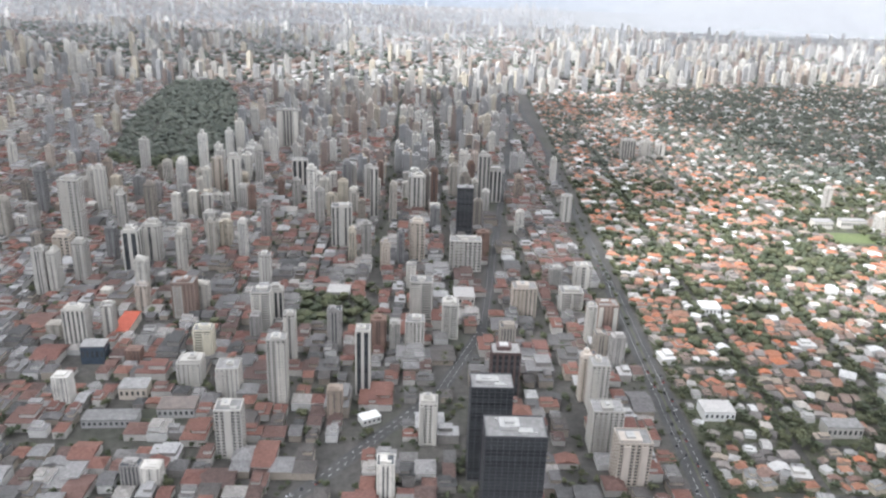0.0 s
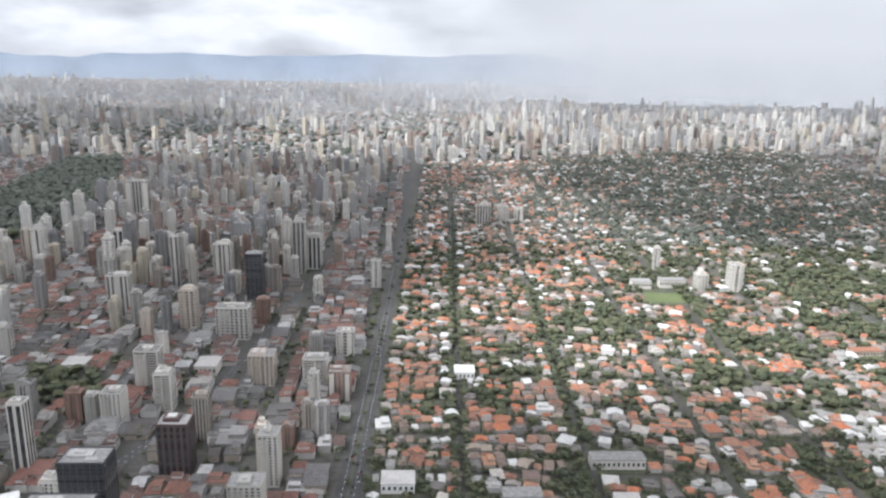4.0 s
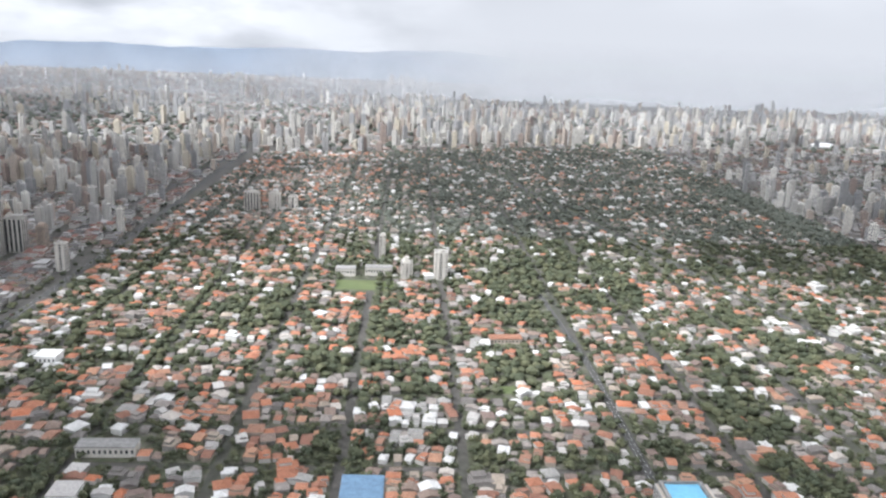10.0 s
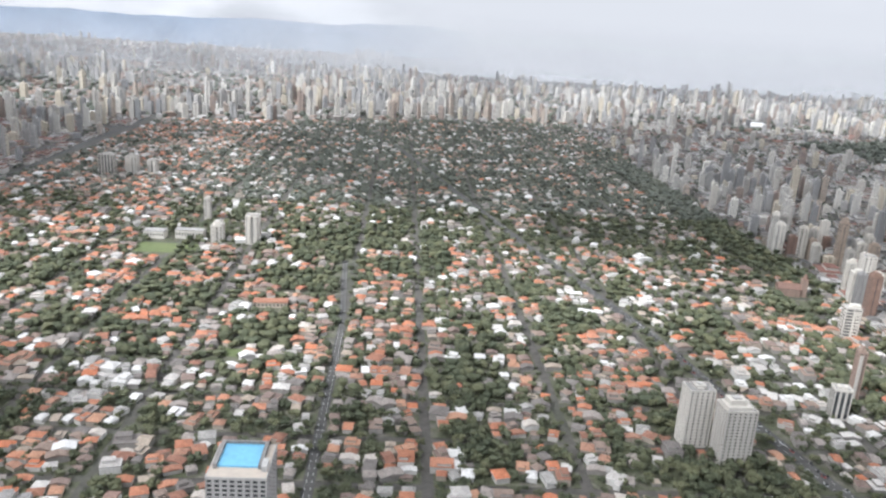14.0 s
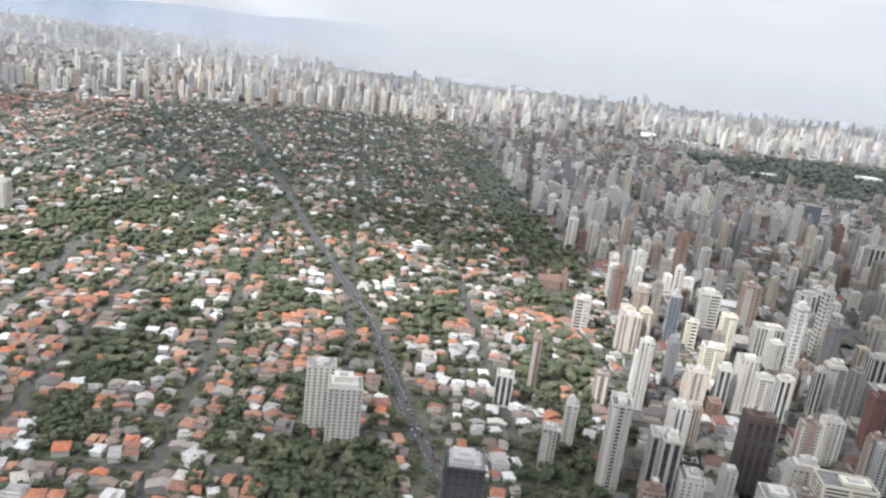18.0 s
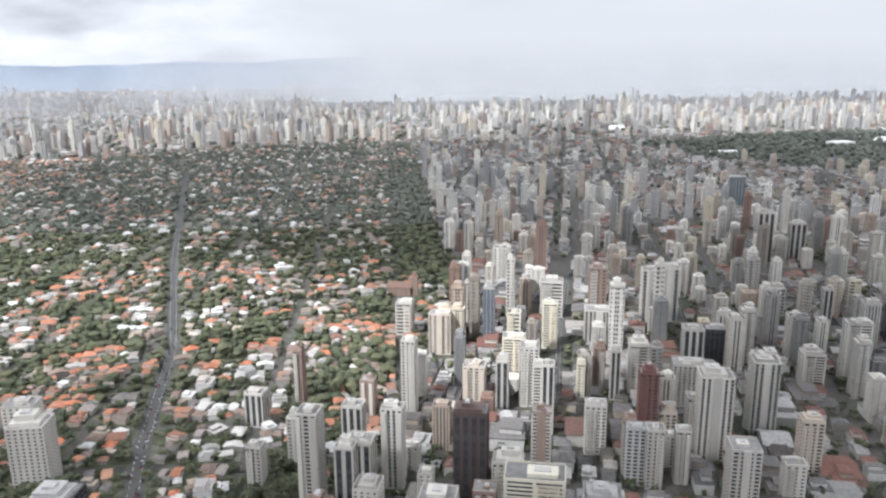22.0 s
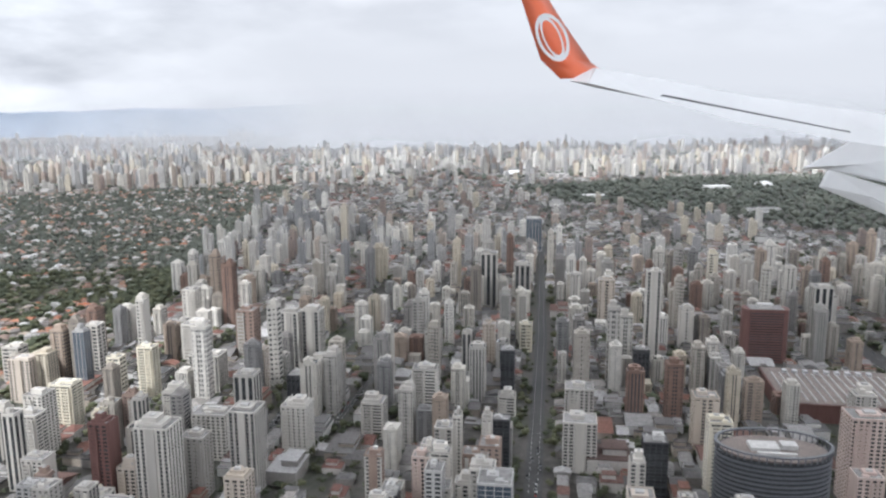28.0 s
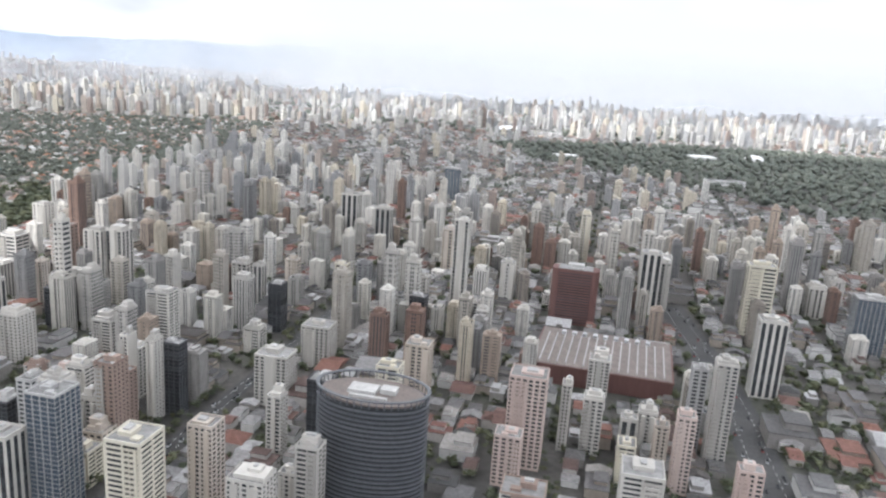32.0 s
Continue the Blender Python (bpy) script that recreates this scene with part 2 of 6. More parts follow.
WHITE, OFFW, CREAM, TAN = (0.60, 0.572, 0.52), (0.40, 0.38, 0.348), (0.62, 0.57, 0.45), (0.46, 0.40, 0.33)
GREY, BRICK, RED, PINK = (0.34, 0.335, 0.33), (0.24, 0.175, 0.145), (0.15, 0.08, 0.07), (0.52, 0.41, 0.36)
M = {
    "white": mat("white_render", [WHITE, OFFW], 0.8, "object", 0.25, 0.14, streak=1),
    "cream": mat("cream_render", [CREAM, (0.66, 0.62, 0.52)], 0.8, "object", 0.25, 0.14, streak=1),
    "tan": mat("tan_render", [TAN, (0.54, 0.48, 0.42)], 0.8, "object", 0.25, 0.16, streak=1),
    "grey": mat("grey_concrete", [GREY, (0.47, 0.46, 0.44)], 0.85, "object", 0.3, 0.2, streak=1),
    "brick": mat("brown_facing", [BRICK, (0.31, 0.235, 0.195)], 0.85, "object", 0.4, 0.2, streak=1),
    "redb": mat("dark_red_facing", [RED, (0.18, 0.10, 0.09)], 0.8, "object", 0.4, 0.18, streak=1),
    "pink": mat("pinkish_render", [PINK, (0.56, 0.47, 0.42)], 0.8, "object", 0.25, 0.14, streak=1),
    "maroon": mat("maroon_cladding", [(0.085, 0.06, 0.055), (0.11, 0.075, 0.07)], 0.6, "object", 0.4, 0.18, streak=1),
    "darkwall": mat("dark_cladding", [(0.06, 0.06, 0.065), (0.09, 0.09, 0.095)], 0.35, "object", 0.3, 0.2, spec=0.5),
    "glass": mat("window_glass", [(0.035, 0.038, 0.042), (0.075, 0.08, 0.085)], 0.2, "object", 0.7, 0.35, spec=0.5),
    "blueglass": mat("blue_glass", [(0.06, 0.08, 0.105), (0.085, 0.105, 0.13)], 0.12, "object", 0.4, 0.25, spec=0.7),
    "roof": mat("roof_concrete", [(0.20, 0.195, 0.19), (0.32, 0.31, 0.30)], 0.9, "object", 0.5, 0.35),
    "tank": mat("tank_render", [(0.50, 0.49, 0.47), (0.40, 0.39, 0.38)], 0.85, "object", 0.5, 0.25),
    "louvre": mat("grey_louvres", [(0.10, 0.105, 0.115), (0.13, 0.135, 0.145)], 0.5, "object", 0.5, 0.2, spec=0.5),
    "metal": mat("galvanised_sheet", [(0.45, 0.46, 0.47), (0.6, 0.6, 0.6)], 0.45, "object", 0.6, 0.3, metal=0.3),
    "terra": mat("terracotta_tiles", [(0.37, 0.165, 0.10), (0.29, 0.145, 0.095), (0.21, 0.135, 0.11), (0.36, 0.20, 0.135), (0.25, 0.17, 0.14)], 0.9, "object", 1.2, 0.4, 0.4),
    "pale_roof": mat("whitish_sheet_roof", [(0.60, 0.59, 0.575), (0.42, 0.40, 0.38), (0.52, 0.50, 0.475)], 0.8, "object", 1.0, 0.3),
    "hall_roof": mat("weathered_hall_roof", [(0.24, 0.20, 0.18), (0.18, 0.155, 0.14)], 0.9, 0.2, 1.0, 0.3),
    "house_wall": mat("house_render", [(0.66, 0.64, 0.60), (0.60, 0.53, 0.42), (0.5, 0.47, 0.43), (0.7, 0.69, 0.67)], 0.85, "object", 0.8, 0.2),
    "pool": mat("pool_blue_membrane", [(0.16, 0.42, 0.62), (0.20, 0.48, 0.68)], 0.5, "object", 0.5, 0.15),
    "dull_blue": mat("dull_blue_membrane", [(0.12, 0.20, 0.30), (0.15, 0.24, 0.34)], 0.7, "object", 0.5, 0.3),
    "red_sheet": mat("red_sheet_roof", [(0.42, 0.10, 0.06), (0.46, 0.13, 0.08)], 0.7, "object", 0.5, 0.3),
    "shell": mat("white_shell", [(0.74, 0.73, 0.70), (0.78, 0.77, 0.75)], 0.6, "object", 0.2, 0.08),
    "lawn": mat("lawn", [(0.10, 0.13, 0.055), (0.14, 0.165, 0.075)], 0.95, 0.05, 0.8, 0.3),
    "asphalt": mat("asphalt", [(0.06, 0.06, 0.061), (0.09, 0.088, 0.085)], 0.9, 0.03, 0.6, 0.3),
    "ground": mat("town_ground", [(0.07, 0.068, 0.064), (0.10, 0.094, 0.086), (0.068, 0.074, 0.055)], 0.95, 0.012, 0.25, 0.4),
    "paving": mat("planted_plots", [(0.17, 0.16, 0.14), (0.095, 0.10, 0.065), (0.065, 0.078, 0.042)], 0.95, 0.11, 0.5, 0.4),
    "plaza": mat("pale_paving", [(0.34, 0.33, 0.31), (0.42, 0.41, 0.385)], 0.9, 0.2, 0.8, 0.25),
    "line": mat("road_paint", [(0.6, 0.6, 0.58), (0.7, 0.7, 0.68)], 0.7, "object", 1.0, 0.3),
    "bark": mat("bark", [(0.12, 0.09, 0.06), (0.16, 0.12, 0.09)], 0.95, "object", 2.0, 0.3),
    "leaf": mat("leaves", [(0.058, 0.07, 0.034), (0.08, 0.091, 0.044), (0.115, 0.12, 0.058)], 0.75, "object", 2.6, 0.6, 0.6),
    "car": mat("car_paint", [(0.6, 0.6, 0.6), (0.03, 0.03, 0.035), (0.35, 0.36, 0.37), (0.7, 0.7, 0.7), (0.12, 0.12, 0.13), (0.3, 0.04, 0.03)], 0.3, "object", 1.0, 0.05, spec=0.6),
    "leaves_far": mat("tree_crowns", [(0.058, 0.07, 0.042), (0.08, 0.09, 0.052), (0.115, 0.12, 0.066)], 0.8, "island", 2.2, 0.6, 0.6),
    # crown greens greyed and paled for far trees, painting haze into the leaves
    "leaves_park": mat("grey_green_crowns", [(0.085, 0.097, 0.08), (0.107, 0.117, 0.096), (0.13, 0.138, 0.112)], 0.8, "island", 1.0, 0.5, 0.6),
    "roofs_far": mat("house_roofs", [(0.43, 0.165, 0.09), (0.34, 0.15, 0.09), (0.40, 0.19, 0.12), (0.28, 0.14, 0.095), (0.37, 0.165, 0.10), (0.30, 0.17, 0.12), (0.24, 0.125, 0.09), (0.39, 0.22, 0.145), (0.33, 0.145, 0.09), (0.20, 0.15, 0.13), (0.27, 0.24, 0.22), (0.17, 0.155, 0.145), (0.23, 0.175, 0.145), (0.32, 0.27, 0.22), (0.50, 0.48, 0.455), (0.40, 0.38, 0.36), (0.56, 0.55, 0.535), (0.30, 0.29, 0.275), (0.63, 0.62, 0.61), (0.45, 0.41, 0.37)], 0.9, "island", 1.1, 0.4),
    "roofs_grey": mat("low_roofs", [(0.17, 0.09, 0.075), (0.19, 0.10, 0.08), (0.15, 0.092, 0.078), (0.115, 0.08, 0.071), (0.20, 0.105, 0.082), (0.15, 0.143, 0.14), (0.105, 0.096, 0.09), (0.22, 0.213, 0.21), (0.085, 0.084, 0.083), (0.38, 0.372, 0.365), (0.12, 0.116, 0.113), (0.14, 0.136, 0.134), (0.26, 0.25, 0.245), (0.18, 0.172, 0.165), (0.30, 0.28, 0.26)], 0.9, "island", 0.8, 0.4),
    # far roofs paler than the near low ones: distance haze put into the colour
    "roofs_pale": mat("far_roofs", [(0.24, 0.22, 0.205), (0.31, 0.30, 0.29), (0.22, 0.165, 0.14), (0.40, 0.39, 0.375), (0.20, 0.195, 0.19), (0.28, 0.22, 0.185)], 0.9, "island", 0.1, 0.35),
    "walls_far": mat("house_walls", [(0.46, 0.44, 0.41), (0.33, 0.29, 0.245), (0.26, 0.245, 0.23), (0.56, 0.55, 0.53)], 0.9, "island", 0.8, 0.2),
    "blocks": mat("block_render", [(0.55, 0.527, 0.48), (0.38, 0.364, 0.337), (0.5, 0.448, 0.361), (0.24, 0.236, 0.233), (0.64, 0.616, 0.57), (0.36, 0.295, 0.242), (0.22, 0.148, 0.119), (0.47, 0.448, 0.413), (0.58, 0.552, 0.494), (0.31, 0.295, 0.28), (0.51, 0.483, 0.432), (0.42, 0.389, 0.342), (0.61, 0.581, 0.532), (0.28, 0.251, 0.218)], 0.8, "island", 0.3, 0.2),
    # far haze and sunlight put into wall and window colour as lifted tones
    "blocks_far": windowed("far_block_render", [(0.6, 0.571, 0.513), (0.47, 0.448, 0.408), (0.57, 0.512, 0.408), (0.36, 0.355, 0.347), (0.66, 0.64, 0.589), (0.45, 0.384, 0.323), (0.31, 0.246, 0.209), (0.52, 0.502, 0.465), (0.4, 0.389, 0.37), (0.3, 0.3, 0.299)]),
}

# ---------- mesh helpers ----------
BOXF = np.array([(0, 1, 2, 3), (4, 7, 6, 5), (0, 4, 5, 1), (1, 5, 6, 2), (2, 6, 7, 3), (3, 7, 4, 0)])[:, ::-1]


def boxes(items):
    """Arrays of a set of boxes given as x, y, z of the base's middle and the three sizes."""
    v, f = [], []
    for i, (x, y, z, a, b, c) in enumerate(items):
        a, b = a / 2, b / 2
        v += [(x - a, y - b, z), (x + a, y - b, z), (x + a, y + b, z), (x - a, y + b, z), (x - a, y - b, z + c), (x + a, y - b, z + c), (x + a, y + b, z + c), (x - a, y + b, z + c)]
        f.append(BOXF + 8 * i)
    return np.array(v, float).reshape(-1, 3), np.vstack(f)


def prism(x, y, z, ax, ay, h, n=24, squash=1.0):
    """A closed upright prism with an oval base; squash narrows its top."""
    a = np.linspace(0, 2 * math.pi, n, endpoint=False)
    lo = np.c_[x + ax * np.cos(a), y + ay * np.sin(a), np.full(n, z)]
    hi = np.c_[x + ax * squash * np.cos(a), y + ay * squash * np.sin(a), np.full(n, z + h)]
    v = np.vstack([lo, hi, [(x, y, z + h)]])
    f = [(i, (i + 1) % n, n + (i + 1) % n, n + i) for i in range(n)] + [(n + i, n + (i + 1) % n, 2 * n, 2 * n) for i in range(n)]
    return v, np.array(f)


def joined(*pieces):
    v, f, k = [], [], 0
    for a, b in pieces:
        v.append(a)
        f.append(b + k)
        k += len(a)
    return np.vstack(v), np.vstack(f)


def mesh(name, vf, material, smooth=False):
    """A mesh from arrays; a face row may hold a last index twice, which makes a triangle."""
    v, f = vf
    me = bpy.data.meshes.new(name)
    tri = f[:, 3] == f[:, 2]
    order = np.where(tri, 3, 4)
    keep = np.ones(f.shape, bool)
    keep[tri, 3] = False
    loops = f[keep]
    starts = np.concatenate([[0], np.cumsum(order)[:-1]])
    me.vertices.add(len(v))
    me.vertices.foreach_set("co", np.asarray(v, np.float32).ravel())
    me.loops.add(len(loops))
    me.loops.foreach_set("vertex_index", loops.astype(np.int32))
    me.polygons.add(len(f))
    me.polygons.foreach_set("loop_start", starts.astype(np.int32))
    me.polygons.foreach_set("use_smooth", np.full(len(f), smooth))
    me.update(calc_edges=True)
    me.materials.append(material)
    return me


def part(name, data, parent, label="", at=(0, 0, 0)):
    ob = new(name, data)
    ob.parent = parent
    ob.location = at
    return tagged(ob, label) if label else ob


def spread(proto, rows):
    """Many copies of a prototype in one pair of arrays. Rows: x, y, z, turn, and three scales."""
    v, f = proto
    r = np.asarray(rows, float)
    c, s = np.cos(r[:, 3])[:, None], np.sin(r[:, 3])[:, None]
    px, py, pz = (v[None, :, i] * r[:, 4 + i][:, None] for i in range(3))
    out = np.stack([px * c - py * s + r[:, 0][:, None], px * s + py * c + r[:, 1][:, None], pz + r[:, 2][:, None]], -1).reshape(-1, 3)
    ff = (f[None] + (np.arange(len(r)) * len(v))[:, None, None]).reshape(-1, 4)
    return out, ff


def stuff(name, protos, rows_by_proto, material, label, category, smooth=False):
    """Many alike pieces as one mesh; each building, roof or crown keeps one tone of its own."""
    sets = [spread(p, r) for p, r in zip(protos, rows_by_proto) if len(r)]
    if sets:
        data = mesh(name, joined(*sets), material, smooth)
        r = np.random.default_rng(len(sets) * 97 + len(data.vertices))
        tone = np.concatenate([np.repeat([q[7] for q in rows] if len(rows[0]) > 7 else r.random(len(rows)), len(p[0])) for p, rows in zip(protos, rows_by_proto) if len(rows)])
        data.attributes.new("tone", "FLOAT", "POINT").data.foreach_set("value", tone.astype(np.float32))
        tagged(new(name, data), label, category, kind="stuff")


def inside(x, y, poly):
    hit, j = False, len(poly) - 1
    for i in range(len(poly)):
        (ax, ay), (bx, by) = poly[i], poly[j]
        if (ay > y) != (by > y) and x < (bx - ax) * (y - ay) / (by - ay) + ax:
            hit = not hit
        j = i
    return hit


def ico(sub):
    bm = bmesh.new()
    bmesh.ops.create_icosphere(bm, subdivisions=sub, radius=1.0)
    v = np.array([p.co[:] for p in bm.verts])
    f = np.array([[a.index for a in q.verts] for q in bm.faces])
    bm.free()
    return v, np.c_[f, f[:, 2]]


ICO1, ICO2, ICO3 = ico(1), ico(2), ico(3)


def lump(base, amount, seed, freq=1.3):
    v, f = base
    k = np.array([1 + amount * noise.fractal(Vector(p) * freq + Vector((seed * 7.1, seed * 3.3, 0)), 0.8, 2.0, 3) for p in v])
    return v * k[:, None], f


rng = random.Random(7)

# ---------- plan ----------
ROAD_A = [(108, -300), (109, 300), (109, 480), (107, 720), (104, 900), (96, 1140), (90, 1500)]
ROAD_B = [(-130, 150), (-52, 263), (-3, 340), (20, 414), (40, 656), (69, 982), (80, 1300)]
ROAD_C = [(480, -300), (480, 468), (472, 600)]
ROAD_D = [(800, -300), (742, 200), (726, 239), (709, 280), (698, 314), (689, 357), (671, 475), (624, 655), (552, 969), (500, 1200)]
ROAD_E = [(1240, 60), (1262, 235), (1269, 277), (1279, 327), (1287, 368), (1293, 420), (1300, 520)]
STREET_WEST = [(875, 390), (893, 470), (942, 644), (1010, 900)]
STREET_MID = [(952, 400), (962, 441), (998, 578), (1088, 958)]
STREET_EAST = [(984, 405), (990, 430), (1022, 541), (1067, 714), (1110, 880)]
CANYON = [(985, -20), (1065, 334), (1110, 532), (1180, 860)]
AVENUES = [(ROAD_A[:3], 5.6), (ROAD_A[2:], 3.1), (ROAD_B, 3.4), (ROAD_C, 2.2), (ROAD_D, 3.8), (ROAD_E, 8.2), (CANYON, 3.6), (STREET_WEST, 2.0), (STREET_MID, 2.2), (STREET_EAST, 2.0)]
PARK_WEST = [(-361, 764), (-286, 726), (-250, 780), (-269, 920), (-330, 1150), (-402, 1338), (-487, 1323), (-430, 1000)]
PARK_EAST = [(1230, 1440), (1300, 1230), (1480, 1040), (1560, 860), (2300, 800), (2500, 1560), (1780, 1620), (1500, 1560)]
WOOD = [(629, 303), (624, 323), (644, 329), (661, 333), (677, 331), (683, 290), (684, 238), (676, 238), (676, 278), (642, 276), (644, 236), (634, 254), (630, 278)]
GROVE = [(-100, 452), (-56, 445), (-33, 405), (-92, 398)]
GREENBELT = [(800, 620), (842, 560), (842, 1120), (800, 1100)]


def near_line(x, y, pts):
    best = 1e9
    for (ax, ay), (bx, by) in zip(pts, pts[1:]):
        dx, dy = bx - ax, by - ay
        k = max(0.0, min(1.0, ((x - ax) * dx + (y - ay) * dy) / (dx * dx + dy * dy)))
        best = min(best, math.hypot(x - ax - k * dx, y - ay - k * dy))
    return best


def on_avenue(x, y, gap=0.0):
    return any(near_line(x, y, p) < w + gap for p, w in AVENUES)


def east_edge(y):
    return float(np.interp(y, [0, 256, 358, 569, 1130], [728, 738, 796, 845, 845]))


def east_top(x):
    return float(np.interp(x, [800, 845, 982, 1085, 1173, 1210, 1270, 1470, 1600], [1080, 1100, 1000, 907, 846, 745, 680, 685, 600]))


def far_edge(x):
    return float(np.interp(x, [-600, 100, 300, 500, 900, 1300, 2000], [1330, 1330, 1390, 1500, 1600, 1620, 1680]))


def west_edge(y):
    return float(np.interp(y, [430, 610, 670, 850, 1000, 1106], [10, 14, 32, 36, 76, 100]))


def zone(x, y):
    if y < 205 or x < -0.64 * y - 60 or x > 1190 + 0.74 * y:
        return "beyond"
    if inside(x, y, PARK_WEST) or inside(x, y, PARK_EAST):
        return "park"
    if inside(x, y, WOOD) or inside(x, y, GROVE) or inside(x, y, GREENBELT):
        return "wood"
    if y > far_edge(x):
        return "far"
    if x < 100:
        return "mixed_west" if y < 480 or x > west_edge(y) or (x < -300 and y > 600) else "towers_west"
    if x > east_edge(y):
        if x > 1275 and y < 450:
            return "low"
        return "towers_east" if y < east_top(x) else "low"
    return "houses" if y < 640 or x < 330 else "garden"


# ---------- ground ----------
gx, gy = np.meshgrid(np.linspace(-9000, 10000, 60), np.linspace(-6000, 9000, 60), indexing="ij")
gv = np.c_[gx.ravel(), gy.ravel(), np.zeros(gx.size)]
gi = np.arange(gx.size).reshape(gx.shape)
gf = np.stack([gi[:-1, :-1], gi[1:, :-1], gi[1:, 1:], gi[:-1, 1:]], -1).reshape(-1, 4)
tagged(new("ground", mesh("ground", (gv, gf), M["ground"])), "grey-brown town ground with streets between the blocks", "ground", kind="structure")


def strip(pts, half, z):
    p = np.array(pts, float)
    t = np.gradient(p, axis=0)
    nrm = np.c_[-t[:, 1], t[:, 0]] / np.hypot(t[:, 0], t[:, 1])[:, None]
    v = np.vstack([np.c_[p + nrm * half, np.full(len(p), z)], np.c_[p - nrm * half, np.full(len(p), z)]])
    k = len(p)
    return v, np.array([(i, k + i, k + i + 1, i + 1) for i in range(k - 1)])


for i, (pts, half) in enumerate(AVENUES):
    tagged(new("road_%d" % (i + 1), mesh("road", strip(pts, half, 0.18), M["asphalt"])), "grey asphalt avenue between buildings and trees", "road", kind="structure")
    dash = []
    for (ax, ay), (bx, by) in zip(pts, pts[1:]):
        d = math.hypot(bx - ax, by - ay)
        for k in range(int(d / 5)):
            x, y = ax + (bx - ax) * k * 5 / d, ay + (by - ay) * k * 5 / d
            if -50 < y < 800:
                for o in (-half * 0.5, half * 0.5):
                    dash.append((x + o, y, 0.19, math.atan2(by - ay, bx - ax), 2.2, 0.16, 0.02))
    if dash:
        tagged(new("road_marking", mesh("road_marking", spread(boxes([(0, 0, 0, 1, 1, 1)]), dash), M["line"])), "worn white dashes of lane paint", "road marking", kind="stuff")

tagged(new("trim", mesh("trim", strip([(109, 200), (109, 480)], 0.5, 0.24), M["paving"])), "narrow planted median of the avenue", "road median", kind="structure")

# ---------- clouds that shade the town ----------
def cloud_material(clear_share):
    m = bpy.data.materials.new("cloud")
    m.use_nodes = True
    n, l = m.node_tree.nodes, m.node_tree.links
    n.remove(n["Principled BSDF"])
    d, t, x = n.new("ShaderNodeBsdfDiffuse"), n.new("ShaderNodeBsdfTranslucent"), n.new("ShaderNodeBsdfTransparent")
    a, b = n.new("ShaderNodeMixShader"), n.new("ShaderNodeMixShader")
    d.inputs["Color"].default_value = t.inputs["Color"].default_value = (0.95, 0.95, 0.95, 1)
    a.inputs[0].default_value, b.inputs[0].default_value = 0.6, clear_share
    l.new(d.outputs[0], a.inputs[1])
    l.new(t.outputs[0], a.inputs[2])
    l.new(a.outputs[0], b.inputs[1])
    l.new(x.outputs[0], b.inputs[2])
    l.new(b.outputs[0], n["Material Output"].inputs["Surface"])
    return m


CLOUD, THIN_CLOUD = cloud_material(0.50), cloud_material(0.68)
PALE_CLOUD = cloud_material(0.67)
DENSE_CLOUD = cloud_material(0.37)
PLAIN_CLOUD = cloud_material(0.55)


def cloud(outline, seed, label, material, base=720.0, size=1.0):
    """A cumulus bank whose shade falls on the given stretch of the plan."""
    r = random.Random(seed)
    ox, oy = SUN.x / SUN.z * base, SUN.y / SUN.z * base
    xs, ys = [p[0] for p in outline], [p[1] for p in outline]
    rows, step = [], 78.0 * size
    y = min(ys)
    while y < max(ys):
        x = min(xs)
        while x < max(xs):
            px, py = x + r.uniform(-22, 22), y + r.uniform(-22, 22)
            if inside(px, py, outline):
                s = r.uniform(52, 78) * size
                rows.append((px + ox, py + oy, base + r.uniform(-6, 18), r.uniform(0, 6.3), s, s * r.uniform(0.8, 1.1), s * r.uniform(0.3, 0.55)))
            x += step
        y += step
    data = mesh("cloud", spread(lump(ICO2, 0.35, seed), rows), material, True)
    tagged(new("cloud", data), label, "cloud")


cloud([(-1000, 100), (300, 100), (300, 320), (300, 365), (100, 368), (50, 450), (70, 540), (180, 680), (250, 820), (170, 1065), (190, 1320), (-1000, 1320)], 1, "broad grey cumulus bank drifting over the town", DENSE_CLOUD)
cloud([(470, 240), (600, 300), (630, 400), (560, 420), (470, 380)], 6, "small ragged cumulus cloud", THIN_CLOUD)
cloud([(100, 290), (460, 290), (470, 370), (250, 400), (150, 470), (85, 470)], 15, "thin ragged cumulus cloud", THIN_CLOUD)
cloud([(620, 335), (700, 335), (740, 425), (780, 405), (780, 450), (640, 450)], 16, "small thin cumulus cloud", THIN_CLOUD)
cloud([(250, 1340), (350, 1050), (450, 840), (550, 780), (610, 680), (703, 645), (760, 610), (850, 610), (950, 640), (1300, 700), (1300, 1580), (700, 1540)], 2, "long grey cumulus bank casting wide shade", PALE_CLOUD)
cloud([(980, 660), (970, 540), (970, 450), (900, 340), (790, 365), (700, 345), (700, 60), (1500, 60), (1500, 760), (1300, 700)], 4, "veil of broken grey cumulus cloud", PLAIN_CLOUD)
cloud([(1300, 700), (1500, 760), (1500, 60), (2300, 60), (2450, 1500), (1300, 1580)], 3, "grey cumulus cloud beside a longer bank", CLOUD)
cloud([(-1700, 1400), (-520, 1360), (-300, 1700), (-350, 2300), (-1700, 2500)], 8, "distant grey cumulus bank", CLOUD)
cloud([(1000, 1560), (1300, 1640), (1350, 1800), (1050, 1850)], 10, "small grey cumulus cloud far off", THIN_CLOUD)
cloud([(-1500, 2750), (200, 2500), (900, 2250), (1700, 2350), (3500, 2200), (3700, 3700), (-2300, 3700)], 11, "wide grey rain cloud over the far town", THIN_CLOUD, 720.0, 2.4)
